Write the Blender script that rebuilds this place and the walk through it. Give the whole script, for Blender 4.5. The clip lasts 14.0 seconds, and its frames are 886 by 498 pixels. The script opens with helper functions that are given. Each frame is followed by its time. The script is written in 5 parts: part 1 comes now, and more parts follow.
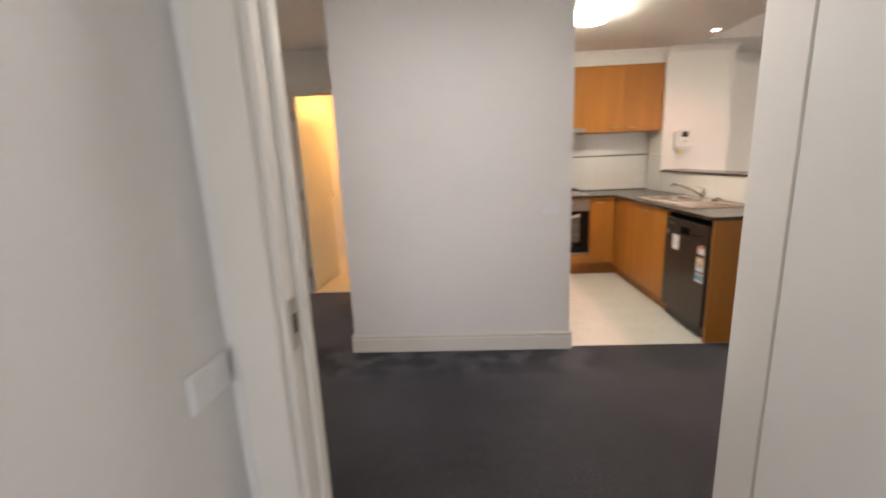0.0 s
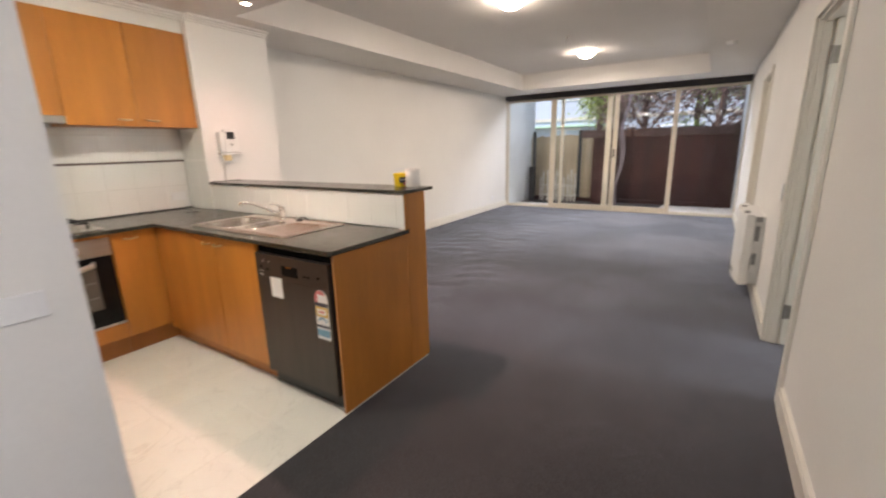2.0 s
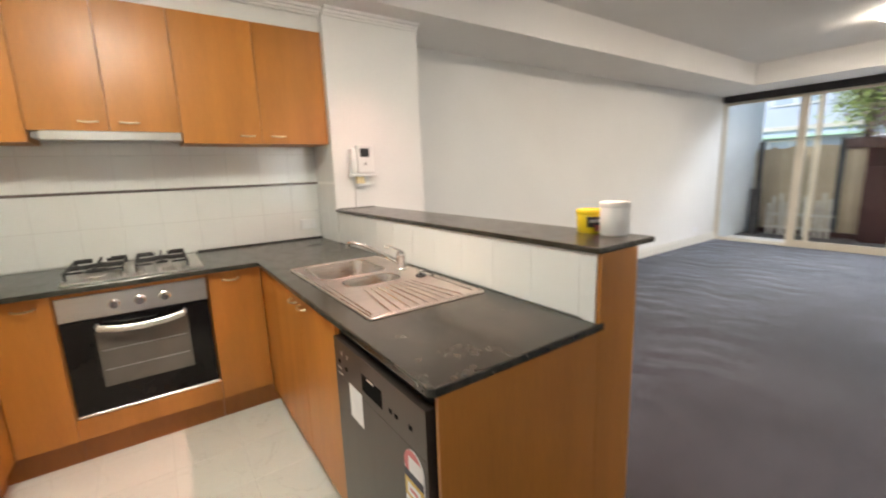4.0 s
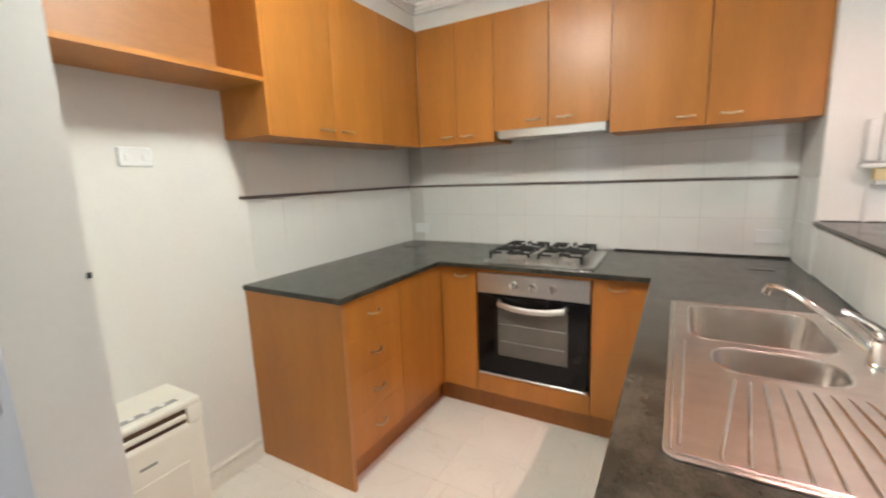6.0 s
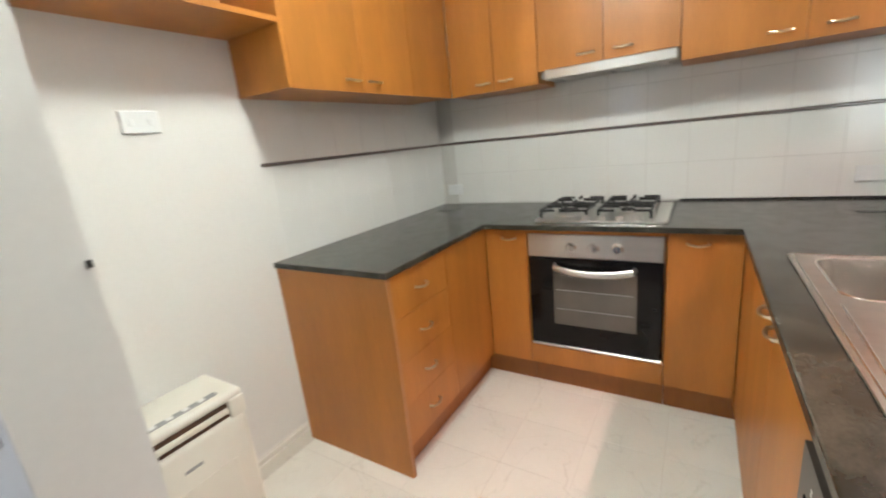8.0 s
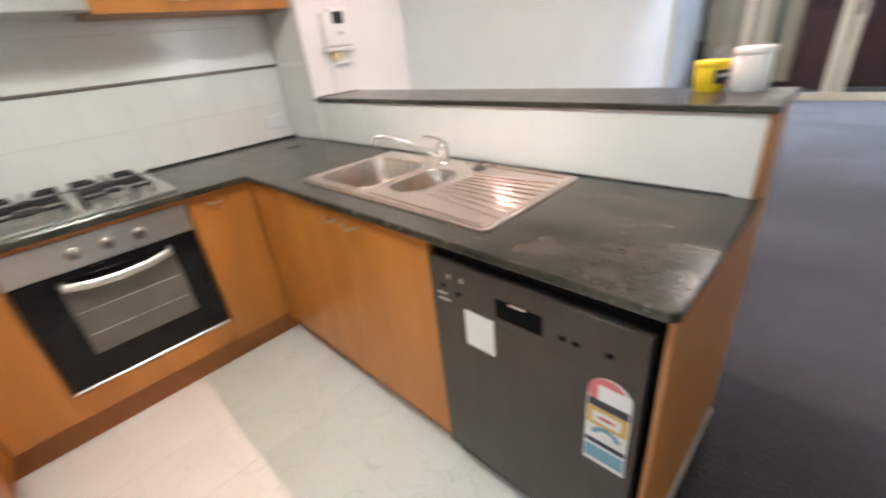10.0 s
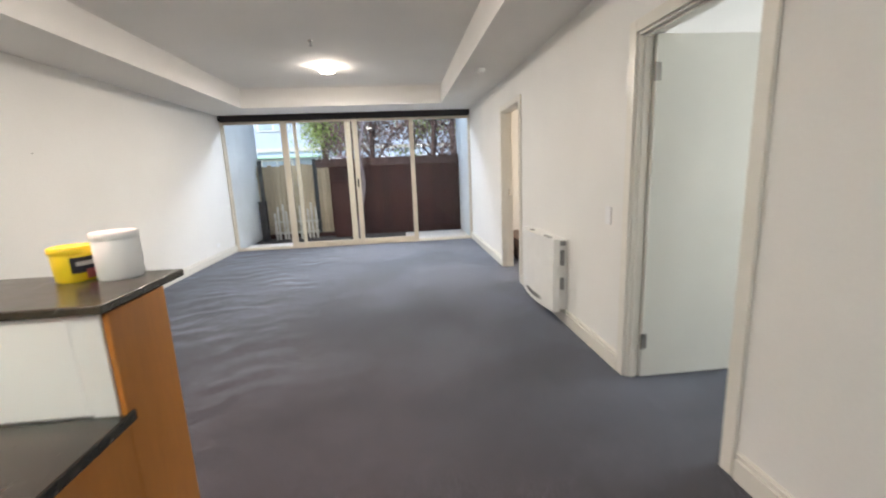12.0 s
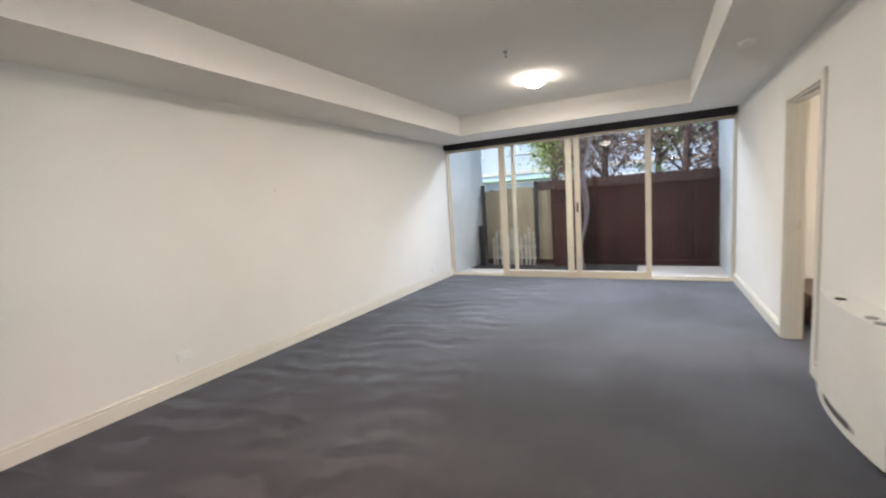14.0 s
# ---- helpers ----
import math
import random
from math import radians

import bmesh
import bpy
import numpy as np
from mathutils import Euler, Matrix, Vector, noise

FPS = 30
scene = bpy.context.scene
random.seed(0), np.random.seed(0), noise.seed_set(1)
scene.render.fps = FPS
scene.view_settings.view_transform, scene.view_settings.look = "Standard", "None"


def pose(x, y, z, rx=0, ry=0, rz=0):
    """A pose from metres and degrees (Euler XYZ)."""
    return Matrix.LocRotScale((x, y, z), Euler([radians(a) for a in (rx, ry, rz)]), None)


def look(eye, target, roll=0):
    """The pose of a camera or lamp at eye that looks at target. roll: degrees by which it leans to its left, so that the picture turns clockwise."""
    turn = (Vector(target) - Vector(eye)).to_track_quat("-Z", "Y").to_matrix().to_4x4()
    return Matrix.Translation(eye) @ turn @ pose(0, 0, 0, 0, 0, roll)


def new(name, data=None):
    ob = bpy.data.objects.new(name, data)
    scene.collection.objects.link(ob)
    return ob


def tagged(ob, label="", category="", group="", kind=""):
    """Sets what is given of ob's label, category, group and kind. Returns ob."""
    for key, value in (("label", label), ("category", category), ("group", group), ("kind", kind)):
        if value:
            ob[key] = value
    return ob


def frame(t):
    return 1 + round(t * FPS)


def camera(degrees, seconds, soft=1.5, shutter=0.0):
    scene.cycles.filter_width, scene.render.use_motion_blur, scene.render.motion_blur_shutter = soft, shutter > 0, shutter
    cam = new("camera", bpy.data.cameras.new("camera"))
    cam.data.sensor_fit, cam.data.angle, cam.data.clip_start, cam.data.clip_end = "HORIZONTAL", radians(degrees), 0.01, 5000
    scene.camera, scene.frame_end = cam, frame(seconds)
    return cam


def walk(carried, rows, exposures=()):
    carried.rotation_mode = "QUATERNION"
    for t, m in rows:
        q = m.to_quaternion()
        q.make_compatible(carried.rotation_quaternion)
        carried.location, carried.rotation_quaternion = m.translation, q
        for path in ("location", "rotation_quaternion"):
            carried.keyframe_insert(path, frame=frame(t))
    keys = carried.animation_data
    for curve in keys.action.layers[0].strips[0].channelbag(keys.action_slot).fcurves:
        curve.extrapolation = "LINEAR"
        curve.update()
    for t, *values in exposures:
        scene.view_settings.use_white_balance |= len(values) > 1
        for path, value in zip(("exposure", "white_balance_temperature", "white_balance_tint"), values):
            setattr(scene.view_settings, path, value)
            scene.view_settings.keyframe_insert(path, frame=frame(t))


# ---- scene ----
cam = camera(94.0, 14.0, soft=2.0, shutter=0.5)
PATH = [
    (0, (0.94, 1.129, 1.346), (0.832, 3.081, 0.927), -2.5),
    (0.5, (0.902, 1.465, 1.378), (1.244, 3.389, 0.953), -3.3),
    (1, (0.999, 1.834, 1.365), (1.689, 3.66, 0.928), -3.6),
    (1.5, (1.142, 2.142, 1.346), (2.41, 3.609, 0.856), -2.5),
    (2, (1.266, 2.442, 1.375), (2.898, 3.494, 0.896), -1.4),
    (2.2, (1.328, 2.511, 1.368), (3.0, 3.506, 0.906), -0.5),
    (4.3, (2.259, 3.306, 1.367), (3.142, 5.06, 0.987), -1.9),
    (4.5, (2.324, 3.344, 1.387), (3.018, 5.177, 0.989), -1.8),
    (5, (2.455, 3.517, 1.364), (2.553, 5.472, 0.953), -1.9),
    (5.2, (2.5, 3.548, 1.367), (2.349, 5.504, 0.977), -1.5),
    (5.5, (2.519, 3.62, 1.372), (2.026, 5.515, 0.961), -1.9),
    (6, (2.666, 3.695, 1.377), (1.689, 5.406, 1.035), -2.1),
    (6.5, (2.731, 3.722, 1.378), (1.494, 5.275, 1.138), -2.7),
    (7, (2.715, 3.742, 1.374), (1.37, 5.199, 1.118), -3.4),
    (7.2, (2.674, 3.751, 1.36), (1.31, 5.18, 1.049), -3.8),
    (9.3, (1.991, 3.902, 1.324), (2.426, 5.7, 0.563), -7.7),
    (9.5, (1.946, 3.867, 1.335), (2.611, 5.568, 0.522), -7.9),
    (10, (1.932, 3.8, 1.346), (3.16, 5.099, 0.449), -6.5),
    (10.4, (1.953, 3.742, 1.346), (3.572, 4.537, 0.482), -4.7),
    (10.5, (1.966, 3.713, 1.361), (3.662, 4.347, 0.512), -3.9),
    (10.7, (1.977, 3.627, 1.365), (3.796, 3.916, 0.585), -3.6),
    (11, (1.994, 3.489, 1.361), (3.899, 3.342, 0.77), -2.0),
    (11.5, (2.057, 3.375, 1.355), (3.985, 3.057, 0.93), -2.0),
    (12, (2.373, 3.365, 1.358), (4.328, 3.177, 0.979), -2.4),
    (12.5, (2.635, 3.251, 1.358), (4.608, 3.229, 1.03), -2.4),
    (13, (2.871, 3.048, 1.388), (4.814, 3.43, 1.111), -3.1),
    (13.5, (3.084, 3.016, 1.389), (4.943, 3.709, 1.137), -3.3),
    (14, (3.305, 3.008, 1.414), (5.069, 3.923, 1.185), -3.8),
]
walk(cam, [(t, look(eye, target, roll)) for t, eye, target, roll in PATH],
     exposures=[(0.0, 0.86, 7100, 19), (0.6, 0.99, 7050, 19), (2.2, 1.03, 6800, 18), (4.5, 1.10, 6450, 12), (6.0, 0.98, 6150, 12), (7.0, 1.03, 5950, 10), (9.5, 1.15, 6000, 13),
                (10.5, 1.25, 5900, 14), (11.5, 1.3, 6000, 12), (12.5, 1.14, 6400, 12), (14.0, 1.08, 6350, 12)])

# ---- world and light ----
world = bpy.data.worlds.new("sky")
scene.world = world
world.use_nodes = True
_n = world.node_tree.nodes
_sky = _n.new("ShaderNodeTexSky")
_sky.sky_type, _sky.sun_disc = "NISHITA", False
_sky.sun_elevation, _sky.sun_rotation = radians(48), radians(-55)
world.node_tree.links.new(_sky.outputs["Color"], _n["Background"].inputs["Color"])
_n["Background"].inputs["Strength"].default_value = 0.15


def lamp(name, kind, m, energy, colour, label="", **settings):
    data = bpy.data.lights.new(name, kind)
    data.energy, data.color = energy, colour
    ob = new(name, data)
    ob.matrix_world = m
    return data


sun = lamp("sun", "SUN", look((-10, 18, 27), (10, 4, 0)), 2.6, (1.0, 0.95, 0.88))
sun.angle = radians(3)

# Daylight of the bedroom windows in the south facade, which no view faces.
for _x, _w, _e, _c in ((1.25, 1.3, 20, (0.93, 0.965, 1.0)), (4.6, 1.5, 42, (0.97, 0.99, 0.93)), (8.4, 2.0, 42, (1.0, 0.80, 0.58))):
    _d = lamp("bedroom_daylight", "AREA", look((_x, -1.72, 1.5), (_x, 2.0, 1.2)), _e, _c)
    _d.shape, _d.size, _d.size_y = "RECTANGLE", _w, 1.3

# Sky over the courtyard, falling in through the sliding doors.
_d = lamp("courtyard_skylight", "AREA", look((12.7, 4.24, 3.95), (7.6, 4.24, 0.0)), 48, (0.84, 0.92, 1.0))
_d.shape, _d.size, _d.size_y = "RECTANGLE", 2.6, 1.1
_d.spread = radians(75)

PINK = (1.0, 0.55, 0.46)
DOWNLIGHTS = [(3.34, 5.44), (3.36, 4.55)]
for _x, _y in DOWNLIGHTS:
    _d = lamp("downlight_beam", "SPOT", look((_x, _y, 2.405), (_x, _y, 0)), 12 if _y > 5 else 54, PINK)
    _d.spot_size, _d.spot_blend, _d.shadow_soft_size = radians(110), 0.7, 0.007
for _x, _y, _e in ((8.15, 4.215, 24), (5.30, 4.21, 11)):
    _d = lamp("ceiling_light_beam", "AREA", look((_x, _y, 2.618), (_x, _y, 0)), _e, (1.0, 0.90, 0.76))
    _d.shape, _d.size = "DISK", 0.20
_d = lamp("ceiling_light_beam", "AREA", look((0.85, 2.42, 2.328), (0.85, 2.42, 0)), 5.5, (0.96, 0.97, 1.0))
_d.shape, _d.size = "DISK", 0.20
_d = lamp("bathroom_light", "POINT", pose(-0.15, 6.6, 2.1), 21, (1.0, 0.49, 0.12))
_d.shadow_soft_size = 0.12


# ---- materials ----
def material(name, colour, rough=0.6, metal=0.0, vary=0.08, scale=6.0, stretch=(1, 1, 1), bump=0.0, bump_scale=200.0,
             emit=0.0, coat=0.0, grain=0.0, grain_scale=40.0, piece=0.0, rough_vary=0.0):
    """Two scales of noise on a base colour, a fine relief, and a change from piece to piece."""
    m = bpy.data.materials.new(name)
    m.use_nodes = True
    nt = m.node_tree
    b = nt.nodes["Principled BSDF"]
    b.inputs["Roughness"].default_value, b.inputs["Metallic"].default_value = rough, metal
    b.inputs["Coat Weight"].default_value = coat
    co = nt.nodes.new("ShaderNodeTexCoord")
    mp = nt.nodes.new("ShaderNodeMapping")
    mp.inputs["Scale"].default_value = stretch
    nt.links.new(co.outputs["Object"], mp.inputs["Vector"])

    def noise_node(sc, detail=4.0):
        n = nt.nodes.new("ShaderNodeTexNoise")
        n.inputs["Scale"].default_value, n.inputs["Detail"].default_value = sc, detail
        nt.links.new(mp.outputs["Vector"], n.inputs["Vector"])
        return n

    def scaled(socket, lo, hi):
        r = nt.nodes.new("ShaderNodeMapRange")
        r.inputs["From Min"].default_value, r.inputs["From Max"].default_value = 0.3, 0.7
        r.inputs["To Min"].default_value, r.inputs["To Max"].default_value = lo, hi
        nt.links.new(socket, r.inputs["Value"])
        return r.outputs["Result"]

    def times(a, c):
        mm = nt.nodes.new("ShaderNodeMath")
        mm.operation = "MULTIPLY"
        nt.links.new(a, mm.inputs[0])
        nt.links.new(c, mm.inputs[1])
        return mm.outputs[0]

    value = scaled(noise_node(scale).outputs["Fac"], 1 - vary, 1 + vary)
    if grain:
        value = times(value, scaled(noise_node(grain_scale, 6.0).outputs["Fac"], 1 - grain, 1 + grain))
    if piece:
        info = nt.nodes.new("ShaderNodeObjectInfo")
        r = nt.nodes.new("ShaderNodeMapRange")
        r.inputs["To Min"].default_value, r.inputs["To Max"].default_value = 1 - piece, 1 + piece
        nt.links.new(info.outputs["Random"], r.inputs["Value"])
        value = times(value, r.outputs["Result"])
    mix = nt.nodes.new("ShaderNodeVectorMath")
    mix.operation = "SCALE"
    mix.inputs[0].default_value = colour
    nt.links.new(value, mix.inputs["Scale"])
    nt.links.new(mix.outputs["Vector"], b.inputs["Base Color"])
    if rough_vary:
        nt.links.new(scaled(noise_node(scale * 2.3).outputs["Fac"], rough - rough_vary, rough + rough_vary), b.inputs["Roughness"])
    if bump:
        bn = nt.nodes.new("ShaderNodeBump")
        bn.inputs["Strength"].default_value, bn.inputs["Distance"].default_value = bump, 0.003
        nt.links.new(noise_node(bump_scale).outputs["Fac"], bn.inputs["Height"])
        nt.links.new(bn.outputs["Normal"], b.inputs["Normal"])
    if emit:
        b.inputs["Emission Color"].default_value = (*colour, 1)
        b.inputs["Emission Strength"].default_value = emit
    return m


def carpet_material():
    """Short charcoal pile with vacuum strokes, paler where the pile leans the other way, and graded by painted
    daylight.
    """
    m = material("carpet_pile", (0.0275, 0.0235, 0.023), 0.95, vary=0.16, scale=14.0, bump=1.0, bump_scale=220, grain=0.8, grain_scale=95)
    nt = m.node_tree
    b = nt.nodes["Principled BSDF"]
    b.inputs["Sheen Weight"].default_value, b.inputs["Sheen Roughness"].default_value = 0.50, 0.42
    # Blue tint stands for sky light glancing off the pile.
    b.inputs["Sheen Tint"].default_value = (0.66, 0.76, 1.0, 1)
    old = b.inputs["Base Color"].links[0].from_socket
    co = nt.nodes.new("ShaderNodeTexCoord")

    def mapped(socket, a0, a1, b0, b1):
        r = nt.nodes.new("ShaderNodeMapRange")
        r.interpolation_type = "SMOOTHSTEP"
        for key, v in (("From Min", a0), ("From Max", a1), ("To Min", b0), ("To Max", b1)):
            r.inputs[key].default_value = v
        nt.links.new(socket, r.inputs["Value"])
        return r.outputs["Result"]

    def op(kind, a, c):
        n = nt.nodes.new("ShaderNodeMath")
        n.operation = kind
        for k, v in enumerate((a, c)):
            if isinstance(v, float):
                n.inputs[k].default_value = v
            else:
                nt.links.new(v, n.inputs[k])
        return n.outputs[0]

    def noise_at(scale, detail):
        n = nt.nodes.new("ShaderNodeTexNoise")
        n.inputs["Scale"].default_value, n.inputs["Detail"].default_value = scale, detail
        nt.links.new(co.outputs["Object"], n.inputs["Vector"])
        return n.outputs["Fac"]

    mp = nt.nodes.new("ShaderNodeMapping")
    mp.inputs["Rotation"].default_value = (0, 0, radians(-14))
    nt.links.new(co.outputs["Object"], mp.inputs["Vector"])
    w = nt.nodes.new("ShaderNodeTexWave")
    w.bands_direction = "X"
    w.inputs["Scale"].default_value, w.inputs["Distortion"].default_value = 1.15, 7.0
    w.inputs["Detail"].default_value, w.inputs["Detail Scale"].default_value = 5.0, 1.6
    nt.links.new(mp.outputs["Vector"], w.inputs["Vector"])
    split = nt.nodes.new("ShaderNodeSeparateXYZ")
    nt.links.new(co.outputs["Object"], split.inputs[0])
    strokes = op("MULTIPLY", mapped(w.outputs["Fac"], 0.35, 0.75, -0.20, 0.30), mapped(split.outputs["Y"], 4.0, 4.7, 0.10, 1.0))
    strokes = op("MULTIPLY", strokes, mapped(split.outputs["X"], 3.4, 4.4, 0.0, 1.0))
    strokes = op("MULTIPLY", strokes, mapped(noise_at(1.9, 3.0), 0.42, 0.60, 0.0, 1.0))
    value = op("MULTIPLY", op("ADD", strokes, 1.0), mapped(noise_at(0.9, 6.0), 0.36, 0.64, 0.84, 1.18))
    # Daylight put into the colour: paler from the hall towards the sliding doors.
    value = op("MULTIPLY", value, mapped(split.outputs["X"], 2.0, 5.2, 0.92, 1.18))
    near = op("MULTIPLY", mapped(split.outputs["Y"], 3.35, 3.8, 0.0, 1.0), mapped(split.outputs["X"], 1.6, 2.1, 1.0, 0.0))
    near = op("MULTIPLY", near, mapped(split.outputs["Y"], 3.9, 4.05, 1.0, 0.0))
    fan = op("MULTIPLY", mapped(noise_at(4.5, 4.0), 0.42, 0.58, -0.45, 0.30), near)
    value = op("MULTIPLY", value, op("ADD", fan, 1.0))
    # Painted shade: the pile darkens towards the north wall.
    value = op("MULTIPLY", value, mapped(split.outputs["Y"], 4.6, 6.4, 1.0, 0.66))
    s = nt.nodes.new("ShaderNodeVectorMath")
    s.operation = "SCALE"
    nt.links.new(old, s.inputs[0])
    nt.links.new(value, s.inputs["Scale"])
    nt.links.new(s.outputs["Vector"], b.inputs["Base Color"])
    sheen = op("MULTIPLY", value, 0.5)
    nt.links.new(sheen, b.inputs["Sheen Weight"])
    return m


def glass_material(name, colour=(1, 1, 1), rough=0.0, ior=1.45):
    m = bpy.data.materials.new(name)
    m.use_nodes = True
    b = m.node_tree.nodes["Principled BSDF"]
    b.inputs["Base Color"].default_value = (*colour, 1)
    b.inputs["Transmission Weight"].default_value = 1.0
    b.inputs["Roughness"].default_value, b.inputs["IOR"].default_value = rough, ior
    return m


def vein_nodes(nt, vector, scale, distortion, lo, hi):
    """Thin wandering lines: 1 on a line, 0 off it."""
    n = nt.nodes.new("ShaderNodeTexNoise")
    n.inputs["Scale"].default_value, n.inputs["Detail"].default_value, n.inputs["Distortion"].default_value = scale, 5.0, distortion
    nt.links.new(vector, n.inputs["Vector"])
    d = nt.nodes.new("ShaderNodeMath")
    d.operation, d.inputs[1].default_value = "SUBTRACT", 0.5
    nt.links.new(n.outputs["Fac"], d.inputs[0])
    a = nt.nodes.new("ShaderNodeMath")
    a.operation = "ABSOLUTE"
    nt.links.new(d.outputs[0], a.inputs[0])
    r = nt.nodes.new("ShaderNodeMapRange")
    r.interpolation_type = "SMOOTHSTEP"
    r.inputs["From Min"].default_value, r.inputs["From Max"].default_value = lo, hi
    r.inputs["To Min"].default_value, r.inputs["To Max"].default_value = 1.0, 0.0
    nt.links.new(a.outputs[0], r.inputs["Value"])
    return r.outputs["Result"]


def blend_colour(nt, fac, a, colour, amount):
    """Mixes a second colour over a colour socket by a factor socket."""
    k = nt.nodes.new("ShaderNodeMath")
    k.operation, k.inputs[1].default_value = "MULTIPLY", amount
    nt.links.new(fac, k.inputs[0])
    m = nt.nodes.new("ShaderNodeMix")
    m.data_type = "RGBA"
    nt.links.new(k.outputs[0], m.inputs[0])
    nt.links.new(a, m.inputs[6])
    m.inputs[7].default_value = (*colour, 1)
    return m.outputs[2]


def stone_material():
    """Dark laminate with cloudy brown-grey drifts and pale flecks, streaked one way."""
    m = material("dark_laminate_stone", (0.028, 0.028, 0.022), 0.21, vary=0.45, scale=9.0, grain=0.35, grain_scale=120, rough_vary=0.05)
    nt = m.node_tree
    b = nt.nodes["Principled BSDF"]
    old = b.inputs["Base Color"].links[0].from_socket
    co = nt.nodes.new("ShaderNodeTexCoord")
    mp = nt.nodes.new("ShaderNodeMapping")
    mp.inputs["Rotation"].default_value, mp.inputs["Scale"].default_value = (0, 0, radians(24)), (1.5, 1.0, 1)
    nt.links.new(co.outputs["Object"], mp.inputs["Vector"])
    drift = nt.nodes.new("ShaderNodeTexNoise")
    drift.inputs["Scale"].default_value, drift.inputs["Detail"].default_value, drift.inputs["Distortion"].default_value = 7.0, 6.0, 0.0
    drift.inputs["Roughness"].default_value = 0.68
    nt.links.new(mp.outputs["Vector"], drift.inputs["Vector"])
    r = nt.nodes.new("ShaderNodeMapRange")
    r.interpolation_type = "SMOOTHSTEP"
    r.inputs["From Min"].default_value, r.inputs["From Max"].default_value = 0.40, 0.72
    nt.links.new(drift.outputs["Fac"], r.inputs["Value"])
    c = blend_colour(nt, r.outputs["Result"], old, (0.095, 0.085, 0.066), 0.50)
    fl = nt.nodes.new("ShaderNodeTexNoise")
    fl.inputs["Scale"].default_value, fl.inputs["Detail"].default_value = 42.0, 2.0
    nt.links.new(co.outputs["Object"], fl.inputs["Vector"])
    f = nt.nodes.new("ShaderNodeMapRange")
    f.inputs["From Min"].default_value, f.inputs["From Max"].default_value = 0.70, 0.78
    nt.links.new(fl.outputs["Fac"], f.inputs["Value"])
    c = blend_colour(nt, f.outputs["Result"], c, (0.32, 0.30, 0.25), 0.7)
    nt.links.new(c, b.inputs["Base Color"])
    return m


def floor_tile_material():
    """Pale polished tile with a few thin grey veins and a slight change from tile to tile."""
    m = material("cream_floor_tile", (0.73, 0.72, 0.665), 0.33, vary=0.03, scale=2.5, grain=0.015, grain_scale=60, bump=0.02, bump_scale=30, piece=0.012, rough_vary=0.06)
    nt = m.node_tree
    b = nt.nodes["Principled BSDF"]
    old = b.inputs["Base Color"].links[0].from_socket
    geo = nt.nodes.new("ShaderNodeNewGeometry")
    c = blend_colour(nt, vein_nodes(nt, geo.outputs["Position"], 2.4, 0.8, 0.0, 0.007), old, (0.42, 0.40, 0.34), 0.26)
    c = blend_colour(nt, vein_nodes(nt, geo.outputs["Position"], 6.0, 1.4, 0.0, 0.006), c, (0.46, 0.43, 0.37), 0.14)
    nt.links.new(c, b.inputs["Base Color"])
    return m


PAINT = material("wall_paint", (0.765, 0.76, 0.74), 0.72, vary=0.025, scale=1.3, bump=0.12, bump_scale=350, grain=0.012, grain_scale=60)
CEIL = material("ceiling_paint", (0.80, 0.785, 0.765), 0.85, vary=0.03, scale=1.0, bump=0.10, bump_scale=300)
TRIM = material("gloss_trim_paint", (0.74, 0.72, 0.66), 0.32, vary=0.03, scale=3.0, bump=0.04, bump_scale=90)
DOORP = material("door_paint", (0.74, 0.74, 0.69), 0.38, vary=0.03, scale=2.0, bump=0.05, bump_scale=120)
CARPET = carpet_material()
WOOD = material("cherry_veneer", (0.44, 0.172, 0.030), 0.36, vary=0.12, scale=1.6, stretch=(5, 5, 0.7), grain=0.045, grain_scale=22, bump=0.015, bump_scale=60, piece=0.06)
WOODH = material("cherry_veneer_inside", (0.44, 0.20, 0.07), 0.42, vary=0.10, scale=2.0, stretch=(5, 0.8, 3), grain=0.05, grain_scale=20, piece=0.05)
STONE = stone_material()
STEEL = material("brushed_steel", (0.62, 0.60, 0.57), 0.30, 1.0, vary=0.05, scale=3.0, stretch=(1, 1, 9), grain=0.04, grain_scale=60)
SINKTOP = material("brushed_sink_steel", (0.66, 0.61, 0.56), 0.33, 1.0, vary=0.05, scale=7, stretch=(1, 4, 1), grain=0.03, grain_scale=60, rough_vary=0.05)
SINK = material("satin_sink_steel", (0.68, 0.64, 0.60), 0.21, 1.0, vary=0.05, scale=7, stretch=(1, 4, 1), grain=0.03, grain_scale=60, rough_vary=0.06)
CHROME = material("chrome", (0.80, 0.79, 0.77), 0.10, 1.0, vary=0.04, scale=9)
DARKCHROME = material("dark_worn_chrome", (0.16, 0.15, 0.15), 0.2, 0.8, vary=0.2, scale=30)
HINGE = material("dull_steel", (0.30, 0.29, 0.27), 0.4, 1.0, vary=0.1, scale=20)
# The cabinets' veneer, darkened for the shade of the recess.
KICKSHADE = material("shaded_kickboard_veneer", (0.34, 0.128, 0.026), 0.45, vary=0.1, scale=2.0, stretch=(5, 5, 1), grain=0.06, grain_scale=22)
TRUNK = material("silvery_bark", (0.22, 0.18, 0.20), 0.8, vary=0.25, scale=8, stretch=(3, 3, 0.6), bump=0.5, bump_scale=45)
BROWNW = material("dark_brown_timber", (0.07, 0.032, 0.016), 0.45, vary=0.15, scale=2.0, stretch=(5, 5, 1), grain=0.1, grain_scale=20)
BRASS = material("satin_nickel_brass", (0.60, 0.48, 0.33), 0.34, 1.0, vary=0.06, scale=20)
